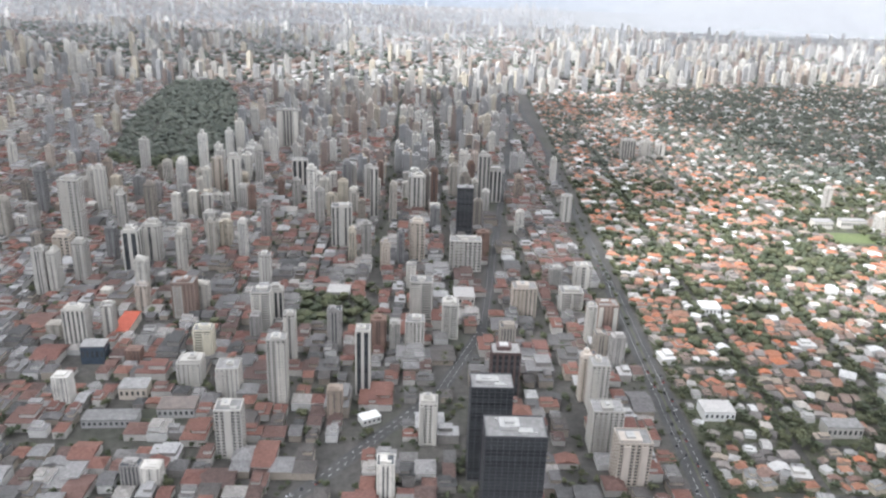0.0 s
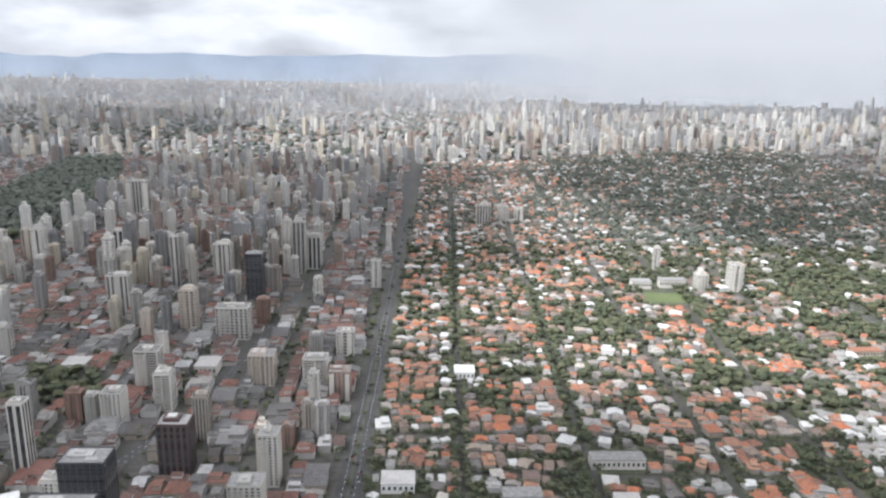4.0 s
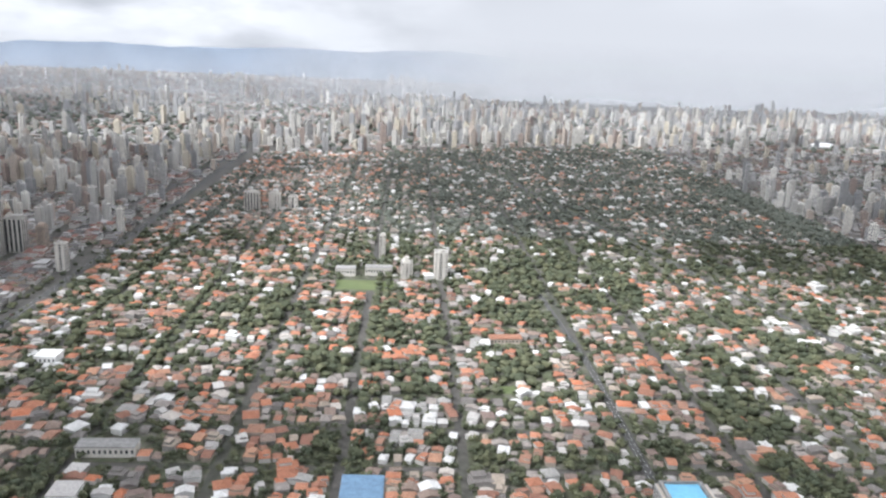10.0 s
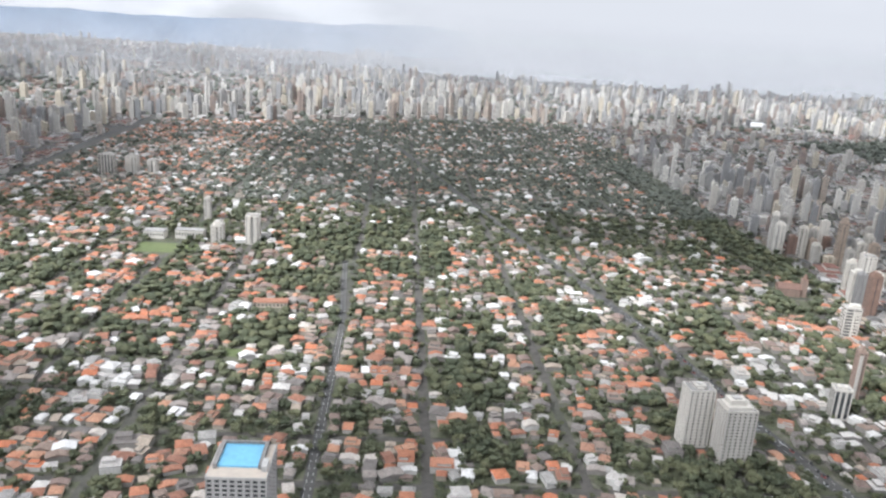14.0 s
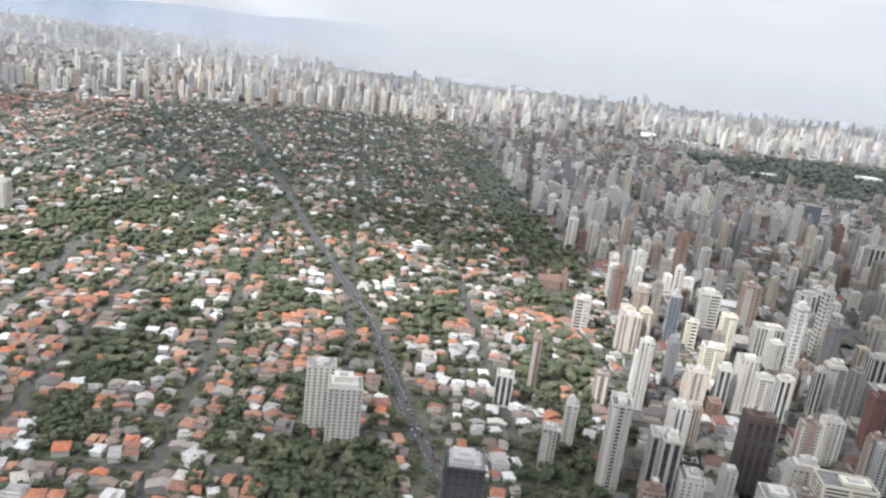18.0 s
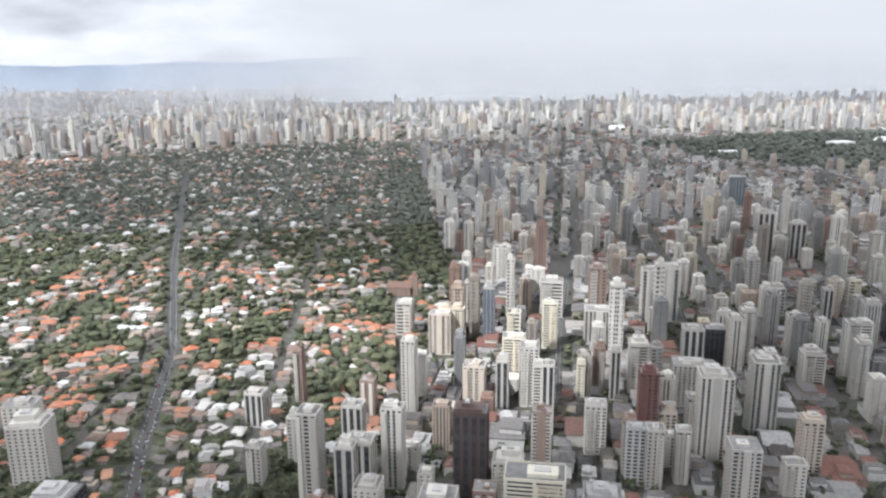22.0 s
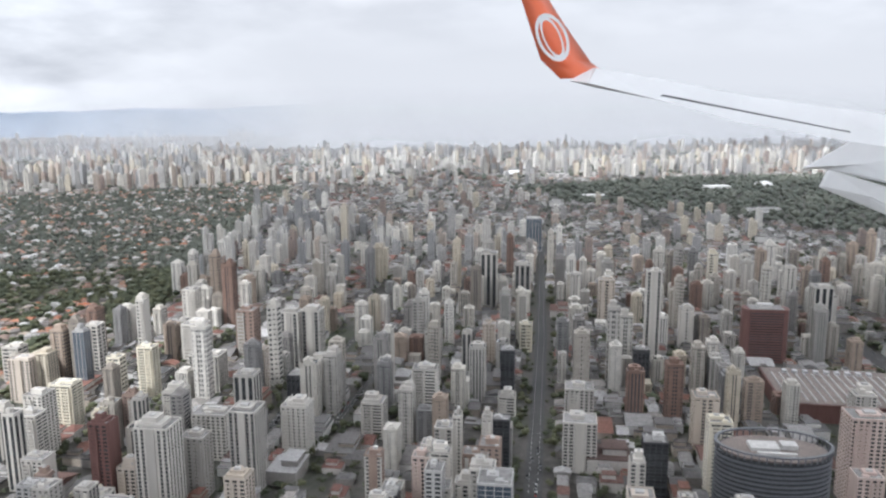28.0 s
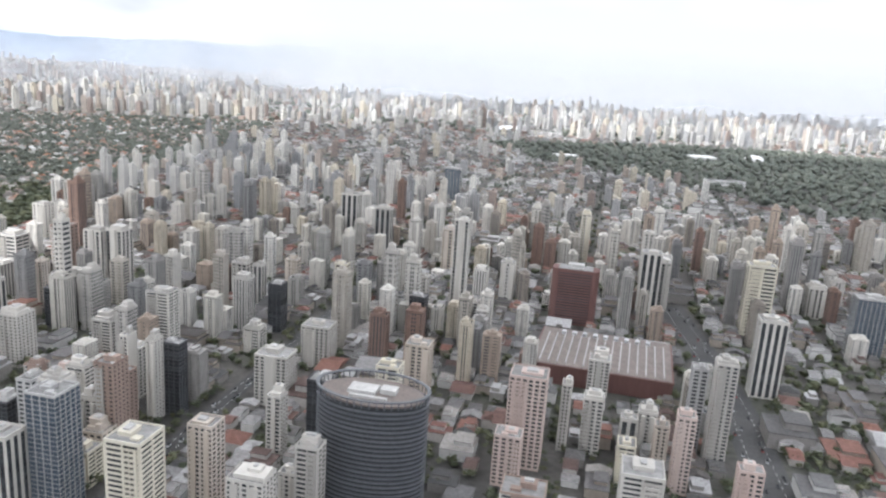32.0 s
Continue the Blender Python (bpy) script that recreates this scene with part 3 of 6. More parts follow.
cloud([(500, 1700), (760, 1720), (800, 1900), (560, 1900)], 12, "small ragged cumulus cloud over the far towers", CLOUD)
cloud([(930, 100), (1200, 100), (1210, 330), (1010, 300)], 13, "low ragged cumulus cloud", DENSE_CLOUD)
cloud([(1190, 60), (1520, 60), (1520, 520), (1270, 540), (1230, 330)], 14, "grey ragged cumulus cloud", DENSE_CLOUD)

# ---------- far hills ----------
def ridge(name, y0, height, seed, material, label):
    xs = np.linspace(-5200, 6600, 180)
    hs = np.array([height * (0.9 + 0.34 * noise.fractal(Vector((x * 0.0011, seed, 0)), 1.0, 2.0, 5)) for x in xs])
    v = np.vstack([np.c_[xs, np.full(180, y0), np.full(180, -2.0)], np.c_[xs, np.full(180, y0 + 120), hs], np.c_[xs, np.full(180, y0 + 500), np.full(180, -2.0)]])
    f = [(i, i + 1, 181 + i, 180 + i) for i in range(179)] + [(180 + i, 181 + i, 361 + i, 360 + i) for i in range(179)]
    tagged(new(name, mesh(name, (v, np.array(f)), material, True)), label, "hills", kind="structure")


# the blue-grey is distance haze put into the hills' base colour
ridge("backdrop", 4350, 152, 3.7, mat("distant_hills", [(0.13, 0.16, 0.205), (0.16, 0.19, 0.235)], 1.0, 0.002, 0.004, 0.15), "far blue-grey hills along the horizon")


def rain_haze():
    """The grey shower that hides the horizon, painted as a glowing far backdrop that thins out upwards and to one side.
    """
    m = bpy.data.materials.new("rain_haze")
    m.use_nodes = True
    n, l = m.node_tree.nodes, m.node_tree.links
    n.remove(n["Principled BSDF"])
    geo, sep = n.new("ShaderNodeNewGeometry"), n.new("ShaderNodeSeparateXYZ")
    l.new(geo.outputs["Position"], sep.inputs[0])
    wob = n.new("ShaderNodeTexNoise")
    wob.inputs["Scale"].default_value, wob.inputs["Detail"].default_value = 0.0016, 5.0
    l.new(geo.outputs["Position"], wob.inputs["Vector"])
    side, up = n.new("ShaderNodeMapRange"), n.new("ShaderNodeMapRange")
    add = n.new("ShaderNodeMath")
    add.operation = "MULTIPLY_ADD"
    add.inputs[1].default_value = 900.0
    l.new(wob.outputs["Fac"], add.inputs[0])
    l.new(sep.outputs[0], add.inputs[2])
    side.inputs["From Min"].default_value, side.inputs["From Max"].default_value = 250.0, 1150.0
    l.new(add.outputs[0], side.inputs["Value"])
    up.inputs["From Min"].default_value, up.inputs["From Max"].default_value = 900.0, 300.0
    l.new(sep.outputs[2], up.inputs["Value"])
    # haze tone given off by the sheet as a glow, paler with height
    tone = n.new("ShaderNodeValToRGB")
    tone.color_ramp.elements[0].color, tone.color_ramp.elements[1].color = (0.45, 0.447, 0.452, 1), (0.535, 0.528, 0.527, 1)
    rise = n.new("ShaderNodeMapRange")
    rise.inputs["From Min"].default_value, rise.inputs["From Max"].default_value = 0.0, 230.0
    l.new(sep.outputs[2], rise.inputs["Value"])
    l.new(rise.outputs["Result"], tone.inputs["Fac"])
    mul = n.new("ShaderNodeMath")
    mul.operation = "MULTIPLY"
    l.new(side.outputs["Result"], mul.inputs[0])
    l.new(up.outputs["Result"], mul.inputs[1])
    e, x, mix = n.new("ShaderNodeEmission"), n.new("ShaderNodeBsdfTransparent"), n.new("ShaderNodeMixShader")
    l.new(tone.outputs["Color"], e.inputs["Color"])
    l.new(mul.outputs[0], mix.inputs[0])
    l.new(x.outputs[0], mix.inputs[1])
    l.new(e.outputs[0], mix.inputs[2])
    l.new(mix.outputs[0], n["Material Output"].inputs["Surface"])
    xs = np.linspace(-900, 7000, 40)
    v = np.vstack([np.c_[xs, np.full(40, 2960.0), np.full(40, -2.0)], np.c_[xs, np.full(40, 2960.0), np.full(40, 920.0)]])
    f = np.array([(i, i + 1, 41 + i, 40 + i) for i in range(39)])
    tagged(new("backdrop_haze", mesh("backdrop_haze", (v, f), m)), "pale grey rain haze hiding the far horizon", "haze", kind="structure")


rain_haze()


def haze_veil(y0, top, share, seed):
    """An upright see-through sheet that stands in for thin haze over the far town, lit by the sun and the sky; it thins
    out towards its top.
    """
    m = bpy.data.materials.new("thin_haze")
    m.use_nodes = True
    n, l = m.node_tree.nodes, m.node_tree.links
    n.remove(n["Principled BSDF"])
    geo, sep, wob = n.new("ShaderNodeNewGeometry"), n.new("ShaderNodeSeparateXYZ"), n.new("ShaderNodeTexNoise")
    wob.inputs["Scale"].default_value, wob.inputs["Detail"].default_value = 0.002, 4.0
    l.new(geo.outputs["Position"], sep.inputs[0])
    l.new(geo.outputs["Position"], wob.inputs["Vector"])
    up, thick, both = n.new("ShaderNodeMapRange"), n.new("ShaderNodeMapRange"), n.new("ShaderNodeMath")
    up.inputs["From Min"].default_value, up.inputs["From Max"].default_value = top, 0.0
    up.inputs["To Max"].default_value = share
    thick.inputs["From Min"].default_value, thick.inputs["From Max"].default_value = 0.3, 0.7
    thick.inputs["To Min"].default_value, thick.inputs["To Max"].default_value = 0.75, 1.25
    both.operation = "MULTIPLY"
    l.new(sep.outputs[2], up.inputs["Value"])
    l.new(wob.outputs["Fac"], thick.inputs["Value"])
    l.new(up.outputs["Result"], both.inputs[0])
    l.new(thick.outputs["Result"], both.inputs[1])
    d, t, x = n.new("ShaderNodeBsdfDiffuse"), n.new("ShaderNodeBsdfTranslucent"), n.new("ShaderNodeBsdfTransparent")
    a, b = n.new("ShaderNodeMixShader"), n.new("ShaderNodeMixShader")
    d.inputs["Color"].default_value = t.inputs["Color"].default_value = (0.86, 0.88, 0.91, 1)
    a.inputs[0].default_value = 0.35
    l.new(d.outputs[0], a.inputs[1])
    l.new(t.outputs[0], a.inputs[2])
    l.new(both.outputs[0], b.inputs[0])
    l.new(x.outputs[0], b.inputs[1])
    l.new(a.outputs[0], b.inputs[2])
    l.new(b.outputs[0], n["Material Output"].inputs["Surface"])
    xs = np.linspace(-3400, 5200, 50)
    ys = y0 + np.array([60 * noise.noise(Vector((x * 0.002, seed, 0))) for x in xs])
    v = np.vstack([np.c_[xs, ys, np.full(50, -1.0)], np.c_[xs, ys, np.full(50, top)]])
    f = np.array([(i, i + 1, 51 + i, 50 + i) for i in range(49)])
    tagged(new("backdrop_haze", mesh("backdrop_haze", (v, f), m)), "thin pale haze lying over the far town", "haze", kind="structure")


# three added sheets wash the far town paler in steps, like haze
haze_veil(1850, 150, 0.14, 2.0)
haze_veil(2300, 190, 0.20, 5.0)
haze_veil(2700, 220, 0.28, 8.0)

# ---------- towers ----------
STYLE = {  # wall, glazing, pattern, words
    "white": ("white", "glass", "punched", "white rendered apartment tower with small windows"),
    "grid": ("white", "glass", "grid", "off-white apartment tower with a grid of windows"),
    "pier": ("white", "glass", "pier", "pale apartment tower with upright window strips"),
    "dpier": ("white", "glass", "stripe", "white and dark striped apartment tower"),
    "band": ("white", "glass", "band", "white tower with long rows of windows"),
    "blind": ("white", "glass", "blind", "white apartment tower with plain windowless side walls"),
    "blindp": ("pink", "glass", "blind", "pinkish apartment tower with plain side walls"),
    "tan": ("tan", "glass", "grid", "tan apartment tower with small windows"),
    "tanp": ("pink", "glass", "grid", "pinkish-tan apartment tower with many windows"),
    "cream": ("cream", "glass", "band", "cream apartment tower with rows of balconies"),
    "brick": ("brick", "glass", "punched", "brown faced apartment tower"),
    "brownp": ("maroon", "glass", "stripe", "dark red-brown office tower with upright strips"),
    "brickband": ("brick", "glass", "whiteband", "brown tower with white balcony bands"),
    "redb": ("redb", "glass", "blind", "dark red tower with plain walls"),
    "dark": ("darkwall", "glass", "mullion", "dark glass office tower"),
    "glass": ("grey", "blueglass", "mullion", "blue glass office tower with pale corners"),
    "pale": ("white", "glass", "punched", "off-white apartment block with many small windows"),
    "grey": ("grey", "glass", "grid", "grey concrete block with many windows"),
}
STOREY = 1.55


def facade(w, d, h, pattern):
    """Boxes of the walls that stand proud of the glazing."""
    it, n = [], max(3, round(h / STOREY))
    fh = h / n
    bay = 2.7 if pattern == "stripe" else 1.7
    bw, bd = max(3, round(w / bay)), max(3, round(d / bay))
    t = 0.22
    if pattern in ("band", "grid", "punched", "whiteband", "blind"):
        sp = {"band": 0.46, "grid": 0.36, "punched": 0.58, "whiteband": 0.42, "blind": 0.4}[pattern]
        for i in range(n + 1):
            z = i * fh - fh * sp / 2
            k = sp * fh
            if i == 0:
                z, k = 0, max(0.2, k / 2) + (0.6 if pattern != "grid" else 0)
            it.append((0, 0, z, w, d, k))
    else:
        it += [(0, 0, h - 0.5, w, d, 0.5), (0, 0, 0, w, d, 0.5)]
        if pattern == "pier":
            it += [(0, 0, i * fh, w - 0.22, d - 0.22, 0.18) for i in range(1, n)]
    ratio = {"band": 0.0, "grid": 0.36, "punched": 0.58, "whiteband": 0.0, "pier": 0.46, "mullion": 0.1, "blind": 0.4, "stripe": 0.42}[pattern]
    if ratio:
        for j in range(bw + 1):
            x = -w / 2 + j * w / bw
            k = w / bw * ratio
            x = min(max(x, -w / 2 + k / 2), w / 2 - k / 2)
            it += [(x, -d / 2 + t / 2, 0, k, t, h), (x, d / 2 - t / 2, 0, k, t, h)]
        if pattern != "blind":
            for j in range(1, bd):
                y = -d / 2 + j * d / bd
                k = d / bd * ratio
                it += [(-w / 2 + t / 2, y, 0, t, k, h), (w / 2 - t / 2, y, 0, t, k, h)]
    if pattern == "blind":
        it += [(-w / 2 + t / 2, 0, 0, t, d, h), (w / 2 - t / 2, 0, 0, t, d, h)]
    seed = int(w * 37 + d * 11 + h * 5) % 4
    if pattern in ("pier", "grid", "punched") and seed < 2:
        q = 0.27 if seed else 0.34
        it += [(-w * q, 0, 0, w * 0.2, d + 0.7, h - 0.8), (w * q, 0, 0, w * 0.2, d + 0.7, h - 0.8)]
    if pattern in ("pier", "grid") and seed == 2:
        it += [(0, 0, 0, w * 0.24, d + 0.8, h + 0.6), (0, 0, 0, w + 0.5, d * 0.3, h - 0.4)]
    if pattern in ("band", "blind", "punched") and seed != 1:
        q = (-1) ** seed * w * 0.22
        it += [(q, -d / 2 - 0.3, (i + 0.2) * fh, w * 0.36, 0.7, 0.5) for i in range(1, n)]
        it += [(-q, d / 2 + 0.3, (i + 0.2) * fh, w * 0.36, 0.7, 0.5) for i in range(1, n)]
    if pattern in ("band", "whiteband"):
        for x in (-w / 2 + 0.5, w / 2 - 0.5):
            for y in (-d / 2 + 0.5, d / 2 - 0.5):
                it.append((x, y, 0, 1.02, 1.02, h))
        it += [(0, -d / 2 + 0.35, 0, w * 0.2, 0.74, h), (0, d / 2 - 0.35, 0, w * 0.2, 0.74, h)]
    return it


def lines_of(length, cells, share, edge=0.0):
    """Cuts along one side of a wall and, between each pair of them, whether it is open. share: the solid part of each cell."""
    cuts, gaps = [-length / 2], []
    inner = length - 2 * edge
    if edge:
        cuts.append(-length / 2 + edge)
        gaps.append(False)
    for i in range(cells):
        a, b = -inner / 2 + inner * i / cells, -inner / 2 + inner * (i + 1) / cells
        k = (b - a) * share / 2
        cuts += [a + k, b - k]
        gaps += [False, True]
    cuts.append(inner / 2)
    gaps.append(False)
    if edge:
        cuts.append(length / 2)
        gaps.append(False)
    return cuts, gaps


def shell(w, d, h, pattern, deep=0.17, solid=(), coarse=1.0):
    """One skin of wall round a tower, with every window opening cut through it and its reveals."""
    n = max(3, round(h / STOREY / coarse))
    bay = coarse * (2.9 if pattern == "stripe" else 2.3)
    share, floor_share = {"band": (0.12, 0.46), "grid": (0.38, 0.38), "punched": (0.56, 0.5), "whiteband": (0.06, 0.44), "pier": (0.46, 0.14), "mullion": (0.1, 0.08), "blind": (0.42, 0.4), "stripe": (0.42, 0.0)}[pattern]
    if pattern == "stripe":
        zs, zopen = [0, 0.6, h - 0.6, h], [False, True, False]
    else:
        zs, zopen = lines_of(h - 0.7, n, floor_share)
        zs = [0.0] + [z + h / 2 + 0.35 for z in zs[1:-1]] + [h]
    index, v, f = {}, [], []

    def vert(p):
        key = (round(p[0], 3), round(p[1], 3), round(p[2], 3))
        if key not in index:
            index[key] = len(v)
            v.append(p)
        return index[key]
    for side in range(4):
        length, off = (w, d / 2) if side % 2 == 0 else (d, w / 2)
        cells = max(2, round(length / bay)) if pattern not in ("band", "whiteband") else 2
        us, uopen = lines_of(length, cells, share, 0.5 if pattern in ("band", "whiteband") else 0.0)
        if side in solid or (pattern == "blind" and side % 2):
            us, uopen = [-length / 2, length / 2], [False]

        def at(u, z, inset):
            o = off - inset
            return [(u, -o, z), (o, u, z), (-u, o, z), (-o, -u, z)][side]
        for i in range(len(us) - 1):
            for j in range(len(zs) - 1):
                ring = [(us[i], zs[j]), (us[i + 1], zs[j]), (us[i + 1], zs[j + 1]), (us[i], zs[j + 1])]
                front = [vert(at(u, z, 0.0)) for u, z in ring]
                if not (uopen[i] and zopen[j]):
                    f.append(front)
                    continue
                back = [vert(at(u, z, deep)) for u, z in ring]
                f += [(front[k], front[(k + 1) % 4], back[(k + 1) % 4], back[k]) for k in range(4)]
    return np.array(v, float), np.array(f)


def bays_of(w, d, h, pattern):
    """Balcony stacks and pilasters that stand out from the walls: middle, sizes and whether they are open."""
    seed = int(w * 37 + d * 11 + h * 5) % 4
    if pattern in ("pier", "grid", "punched") and seed < 2:
        q = 0.27 if seed else 0.36
        return [(x * w, y * (d / 2 + 0.2), w * 0.2, 0.7, h - 0.8, False) for x in (-q, q) for y in (-1, 1)]
    if pattern in ("pier", "grid") and seed == 2:
        return [(0, -d / 2 - 0.2, w * 0.26, 0.8, h + 0.5, False), (0, d / 2 + 0.2, w * 0.26, 0.8, h + 0.5, False)]
    if pattern in ("band", "blind", "punched", "grid"):
        q = (-1) ** seed * w * 0.22
        return [(q, -d / 2 - 0.3, w * 0.38, 0.9, h - 1.0, True), (-q, d / 2 + 0.3, w * 0.38, 0.9, h - 1.0, True)]
    return []


def crown_boxes(w, d, h, r):
    """Parapet, lift house and tanks on the roof, each a list of boxes."""
    pw = 0.3
    parapet = [(0, -d / 2 + pw / 2, h, w, pw, 0.7), (0, d / 2 - pw / 2, h, w, pw, 0.7), (-w / 2 + pw / 2, 0, h, pw, d - 2 * pw, 0.7), (w / 2 - pw / 2, 0, h, pw, d - 2 * pw, 0.7)]
    ox, oy = r.uniform(-0.14, 0.14) * w, r.uniform(-0.1, 0.16) * d
    a, b, c = w * r.uniform(0.3, 0.66), d * r.uniform(0.3, 0.6), r.uniform(0.9, 2.3)
    lift, base = [], h
    if r.random() < 0.3:
        base = h + 1.5
        lift.append((ox * 0.5, oy * 0.5, h, w * r.uniform(0.62, 0.86), d * r.uniform(0.6, 0.85), 1.5))
    lift += [(ox, oy, base, a, b, c), (ox, oy, base + c, a * 1.06, b * 1.06, 0.16)]
    if r.random() < 0.4:
        lift.append((-ox * 1.6, -d * 0.22, base, w * 0.24, d * 0.2, c * 0.6))
    tank = [(ox, oy, base + c + 0.16, a * r.uniform(0.3, 0.6), b * r.uniform(0.4, 0.7), r.uniform(0.35, 0.9))]
    if r.random() < 0.5:
        tank += [(-w * 0.3, d * 0.3, base - 0.02, 0.9, 0.9, 0.9), (w * 0.32, -d * 0.3, h, 1.2, 0.8, 0.7)]
    return parapet, lift, tank


SITES = []


def tower(style, x, y, w, h, d=0.0, turn=None, group="apartment towers of the town"):
    """One tower block: its front's middle at x, y; wall, a band of windows for each storey, roof, parapet, lift house and tank."""
    wall, glazing, pattern, words = STYLE[style]
    r = random.Random(int(x * 13 + y * 7))
    if not d and x > 730:
        w *= 0.85
    d = d or min(11.5, max(6.0, w * r.uniform(0.75, 1.1)))
    if turn is None:
        turn = -13.0 if x > 730 else (2.0 if x > -60 else 6.0)
    a = radians(turn)
    cx, cy = x - math.sin(a) * d / 2, y + math.cos(a) * d / 2
    SITES.append((cx, cy, 0.52 * max(w, d)))
    ob = tagged(new("office_tower" if style in ("dark", "glass", "brownp") else "apartment_tower"), words, "tower block", group)
    ob.matrix_world = pose(cx, cy, 0, 0, 0, turn)
    part("wall", mesh("wall", shell(w, d, h, pattern, coarse=1.0 if y < 460 else 1.45), M["white" if pattern == "whiteband" else wall]), ob)
    if style not in ("grey", "pale"):
        for bx, by, bw, bd, bh, is_open in bays_of(w, d, h, pattern):
            skin = shell(bw, bd, bh, "band", 0.4, (1, 2, 3) if by < 0 else (0, 1, 3), 1.0 if y < 460 else 1.45) if is_open else boxes([(0, 0, 0, bw, bd, bh)])
            part("projecting_bay" if is_open else "pilaster", mesh("bay", skin, M["white" if wall in ("brick", "white") else wall]), ob, at=(bx, by, 0))
    if pattern == "whiteband":
        part("wall_panel", mesh("wall_panel", boxes([(0, 0, 0, w * 0.5, d + 0.06, h)]), M["brick"]), ob, "brown faced wall panel")
        part("wall_panel", mesh("wall_panel", boxes([(0, 0, 0, w + 0.06, d * 0.5, h)]), M["brick"]), ob, "brown faced wall panel")
    n = max(3, round(h / STOREY / (1.0 if y < 460 else 1.45)))
    fh = h / n
    band = mesh("window_band", boxes([(0, 0, 0, w - 0.3, d - 0.3, fh - 0.04)]), M[glazing])
    for i in range(n):
        part("window_band", band, ob, at=(0, 0, i * fh + 0.02))
    parapet, lift, tank = crown_boxes(w, d, h, r)
    part("roof", mesh("roof", boxes([(0, 0, h - 0.1, w - 0.4, d - 0.4, 0.35)]), M["roof"]), ob)
    part("parapet", mesh("parapet", boxes(parapet), M[wall]), ob)
    if style != "grey" or h < 39:
        part("lift_house", mesh("lift_house", boxes(lift), M[wall if wall != "darkwall" else "tank"]), ob)
        for t in tank:
            part("water_tank", mesh("water_tank", boxes([t]), M["tank"]), ob)
    return ob


tower("pier", -289, 597, 7.8, 38.5)
tower("pier", -203, 370, 12.2, 20.9)
tower("dpier", -214, 473, 10.5, 30.1)
tower("pier", -207, 489, 11.5, 28.8)
tower("tan", -272, 494, 11.6, 16.8)
tower("grid", -280, 528, 14.1, 47.8)
tower("pier", -201, 591, 8.6, 21.6)
tower("tan", -217, 673, 8.8, 31.9)
tower("white", -129, 334, 11.9, 12.0)
tower("cream", -130, 360, 10.1, 17.5)
tower("grid", -189, 379, 6.6, 20.5)
tower("brick", -158, 411, 13.3, 21.7)
tower("tan", -185, 416, 7.2, 16.5)
tower("grid", -122, 461, 7.8, 21.7)
tower("grid", -193, 512, 8.6, 21.4)
tower("pier", -194, 648, 10.6, 38.5)
tower("dpier", -148, 706, 14.7, 24.9)
tower("pier", -194, 866, 24.9, 42.6)
tower("grid", -92, 276, 11.2, 23.3)
tower("blind", -81, 319, 9.2, 34.9)
tower("white", -106, 322, 10.9, 16.8)
tower("dpier", -42, 332, 7.1, 35.2)
tower("pier", -84, 361, 6.3, 27.8)
tower("band", -108, 396, 11.0, 24.5)
tower("dpier", -104, 415, 8.3, 17.5)
tower("tan", -47, 498, 6.7, 20.8)
tower("pier", -84, 544, 15.3, 30.7)
tower("pier", -68, 619, 6.9, 41.8)
tower("pier", -96, 677, 11.1, 29.3)
tower("grid", -8, 292, 8.1, 20.7)
tower("brownp", 28, 332, 14.2, 26.1)
tower("blind", -19, 376, 10.5, 19.6)
tower("band", 0, 397, 9.4, 21.0)
tower("band", -18, 422, 13.7, 23.8)
tower("white", -27, 469, 6.4, 16.0)
tower("grid", 9, 503, 22.1, 22.2)
tower("tan", -26, 519, 11.2, 28.7)
tower("dark", 8, 571, 12.6, 41.3)
tower("pier", -33, 631, 14.6, 32.5)
tower("pier", 25, 662, 10.9, 45.5)
tower("pier", -25, 677, 7.0, 22.5)
tower("dpier", 34, 677, 15.0, 29.5)
tower("tan", 78, 268, 13.9, 20.9)
tower("blind", 71, 291, 13.8, 21.1)
tower("blind", 73, 325, 8.9, 25.1)
tower("tan", 68, 335, 5.5, 23.8)
tower("white", 81, 400, 5.6, 22.1)
tower("brick", 93, 414, 12.0, 17.0)
tower("tan", 45, 431, 14.8, 18.6)
tower("band", 75, 438, 14.1, 14.0)
tower("grid", 88, 479, 11.4, 16.1)
tower("grid", 95, 626, 8.5, 22.5)
tower("pier", 196, 868, 15.9, 21.7)
tower("white", 219, 878, 12.4, 18.8)
tower("pier", 238, 888, 9.9, 14.4)
tower("white", 346, 693, 5.7, 20.4)
tower("grid", 396, 631, 10.6, 22.6)
tower("white", 368, 632, 9.7, 13.0)
tower("pale", 659.5, 322, 13.6, 27.6)
tower("pale", 649, 340, 12.1, 27.8)
tower("blind", 743, 317, 6.9, 18.4)
tower("white", 756, 333, 6.1, 21.8)
tower("dpier", 734, 371, 9.8, 15.7)
tower("brick", 752, 389, 4.8, 28.5)
tower("brick", 773, 237, 8.2, 26.4)
tower("dark", 837, 248, 12.5, 24.8)
tower("grid", 808, 258, 13.5, 29.2)
tower("cream", 840, 268, 23.1, 28.8)
tower("brick", 770, 273, 9.8, 19.8)
tower("white", 786, 277, 10.1, 22.8)
tower("dpier", 779, 285, 7.9, 33.9)
tower("blind", 834, 285, 12.5, 25.5)
tower("white", 806, 288, 6.0, 21.1)
tower("band", 835, 297, 6.2, 17.3)
tower("dpier", 783, 300, 10.9, 27.4)
tower("brownp", 823, 302, 14.4, 36.1)
tower("grid", 765, 303, 9.3, 37.8)
tower("pier", 795, 315, 9.7, 32.7)
tower("dpier", 779, 337, 10.0, 24.0)
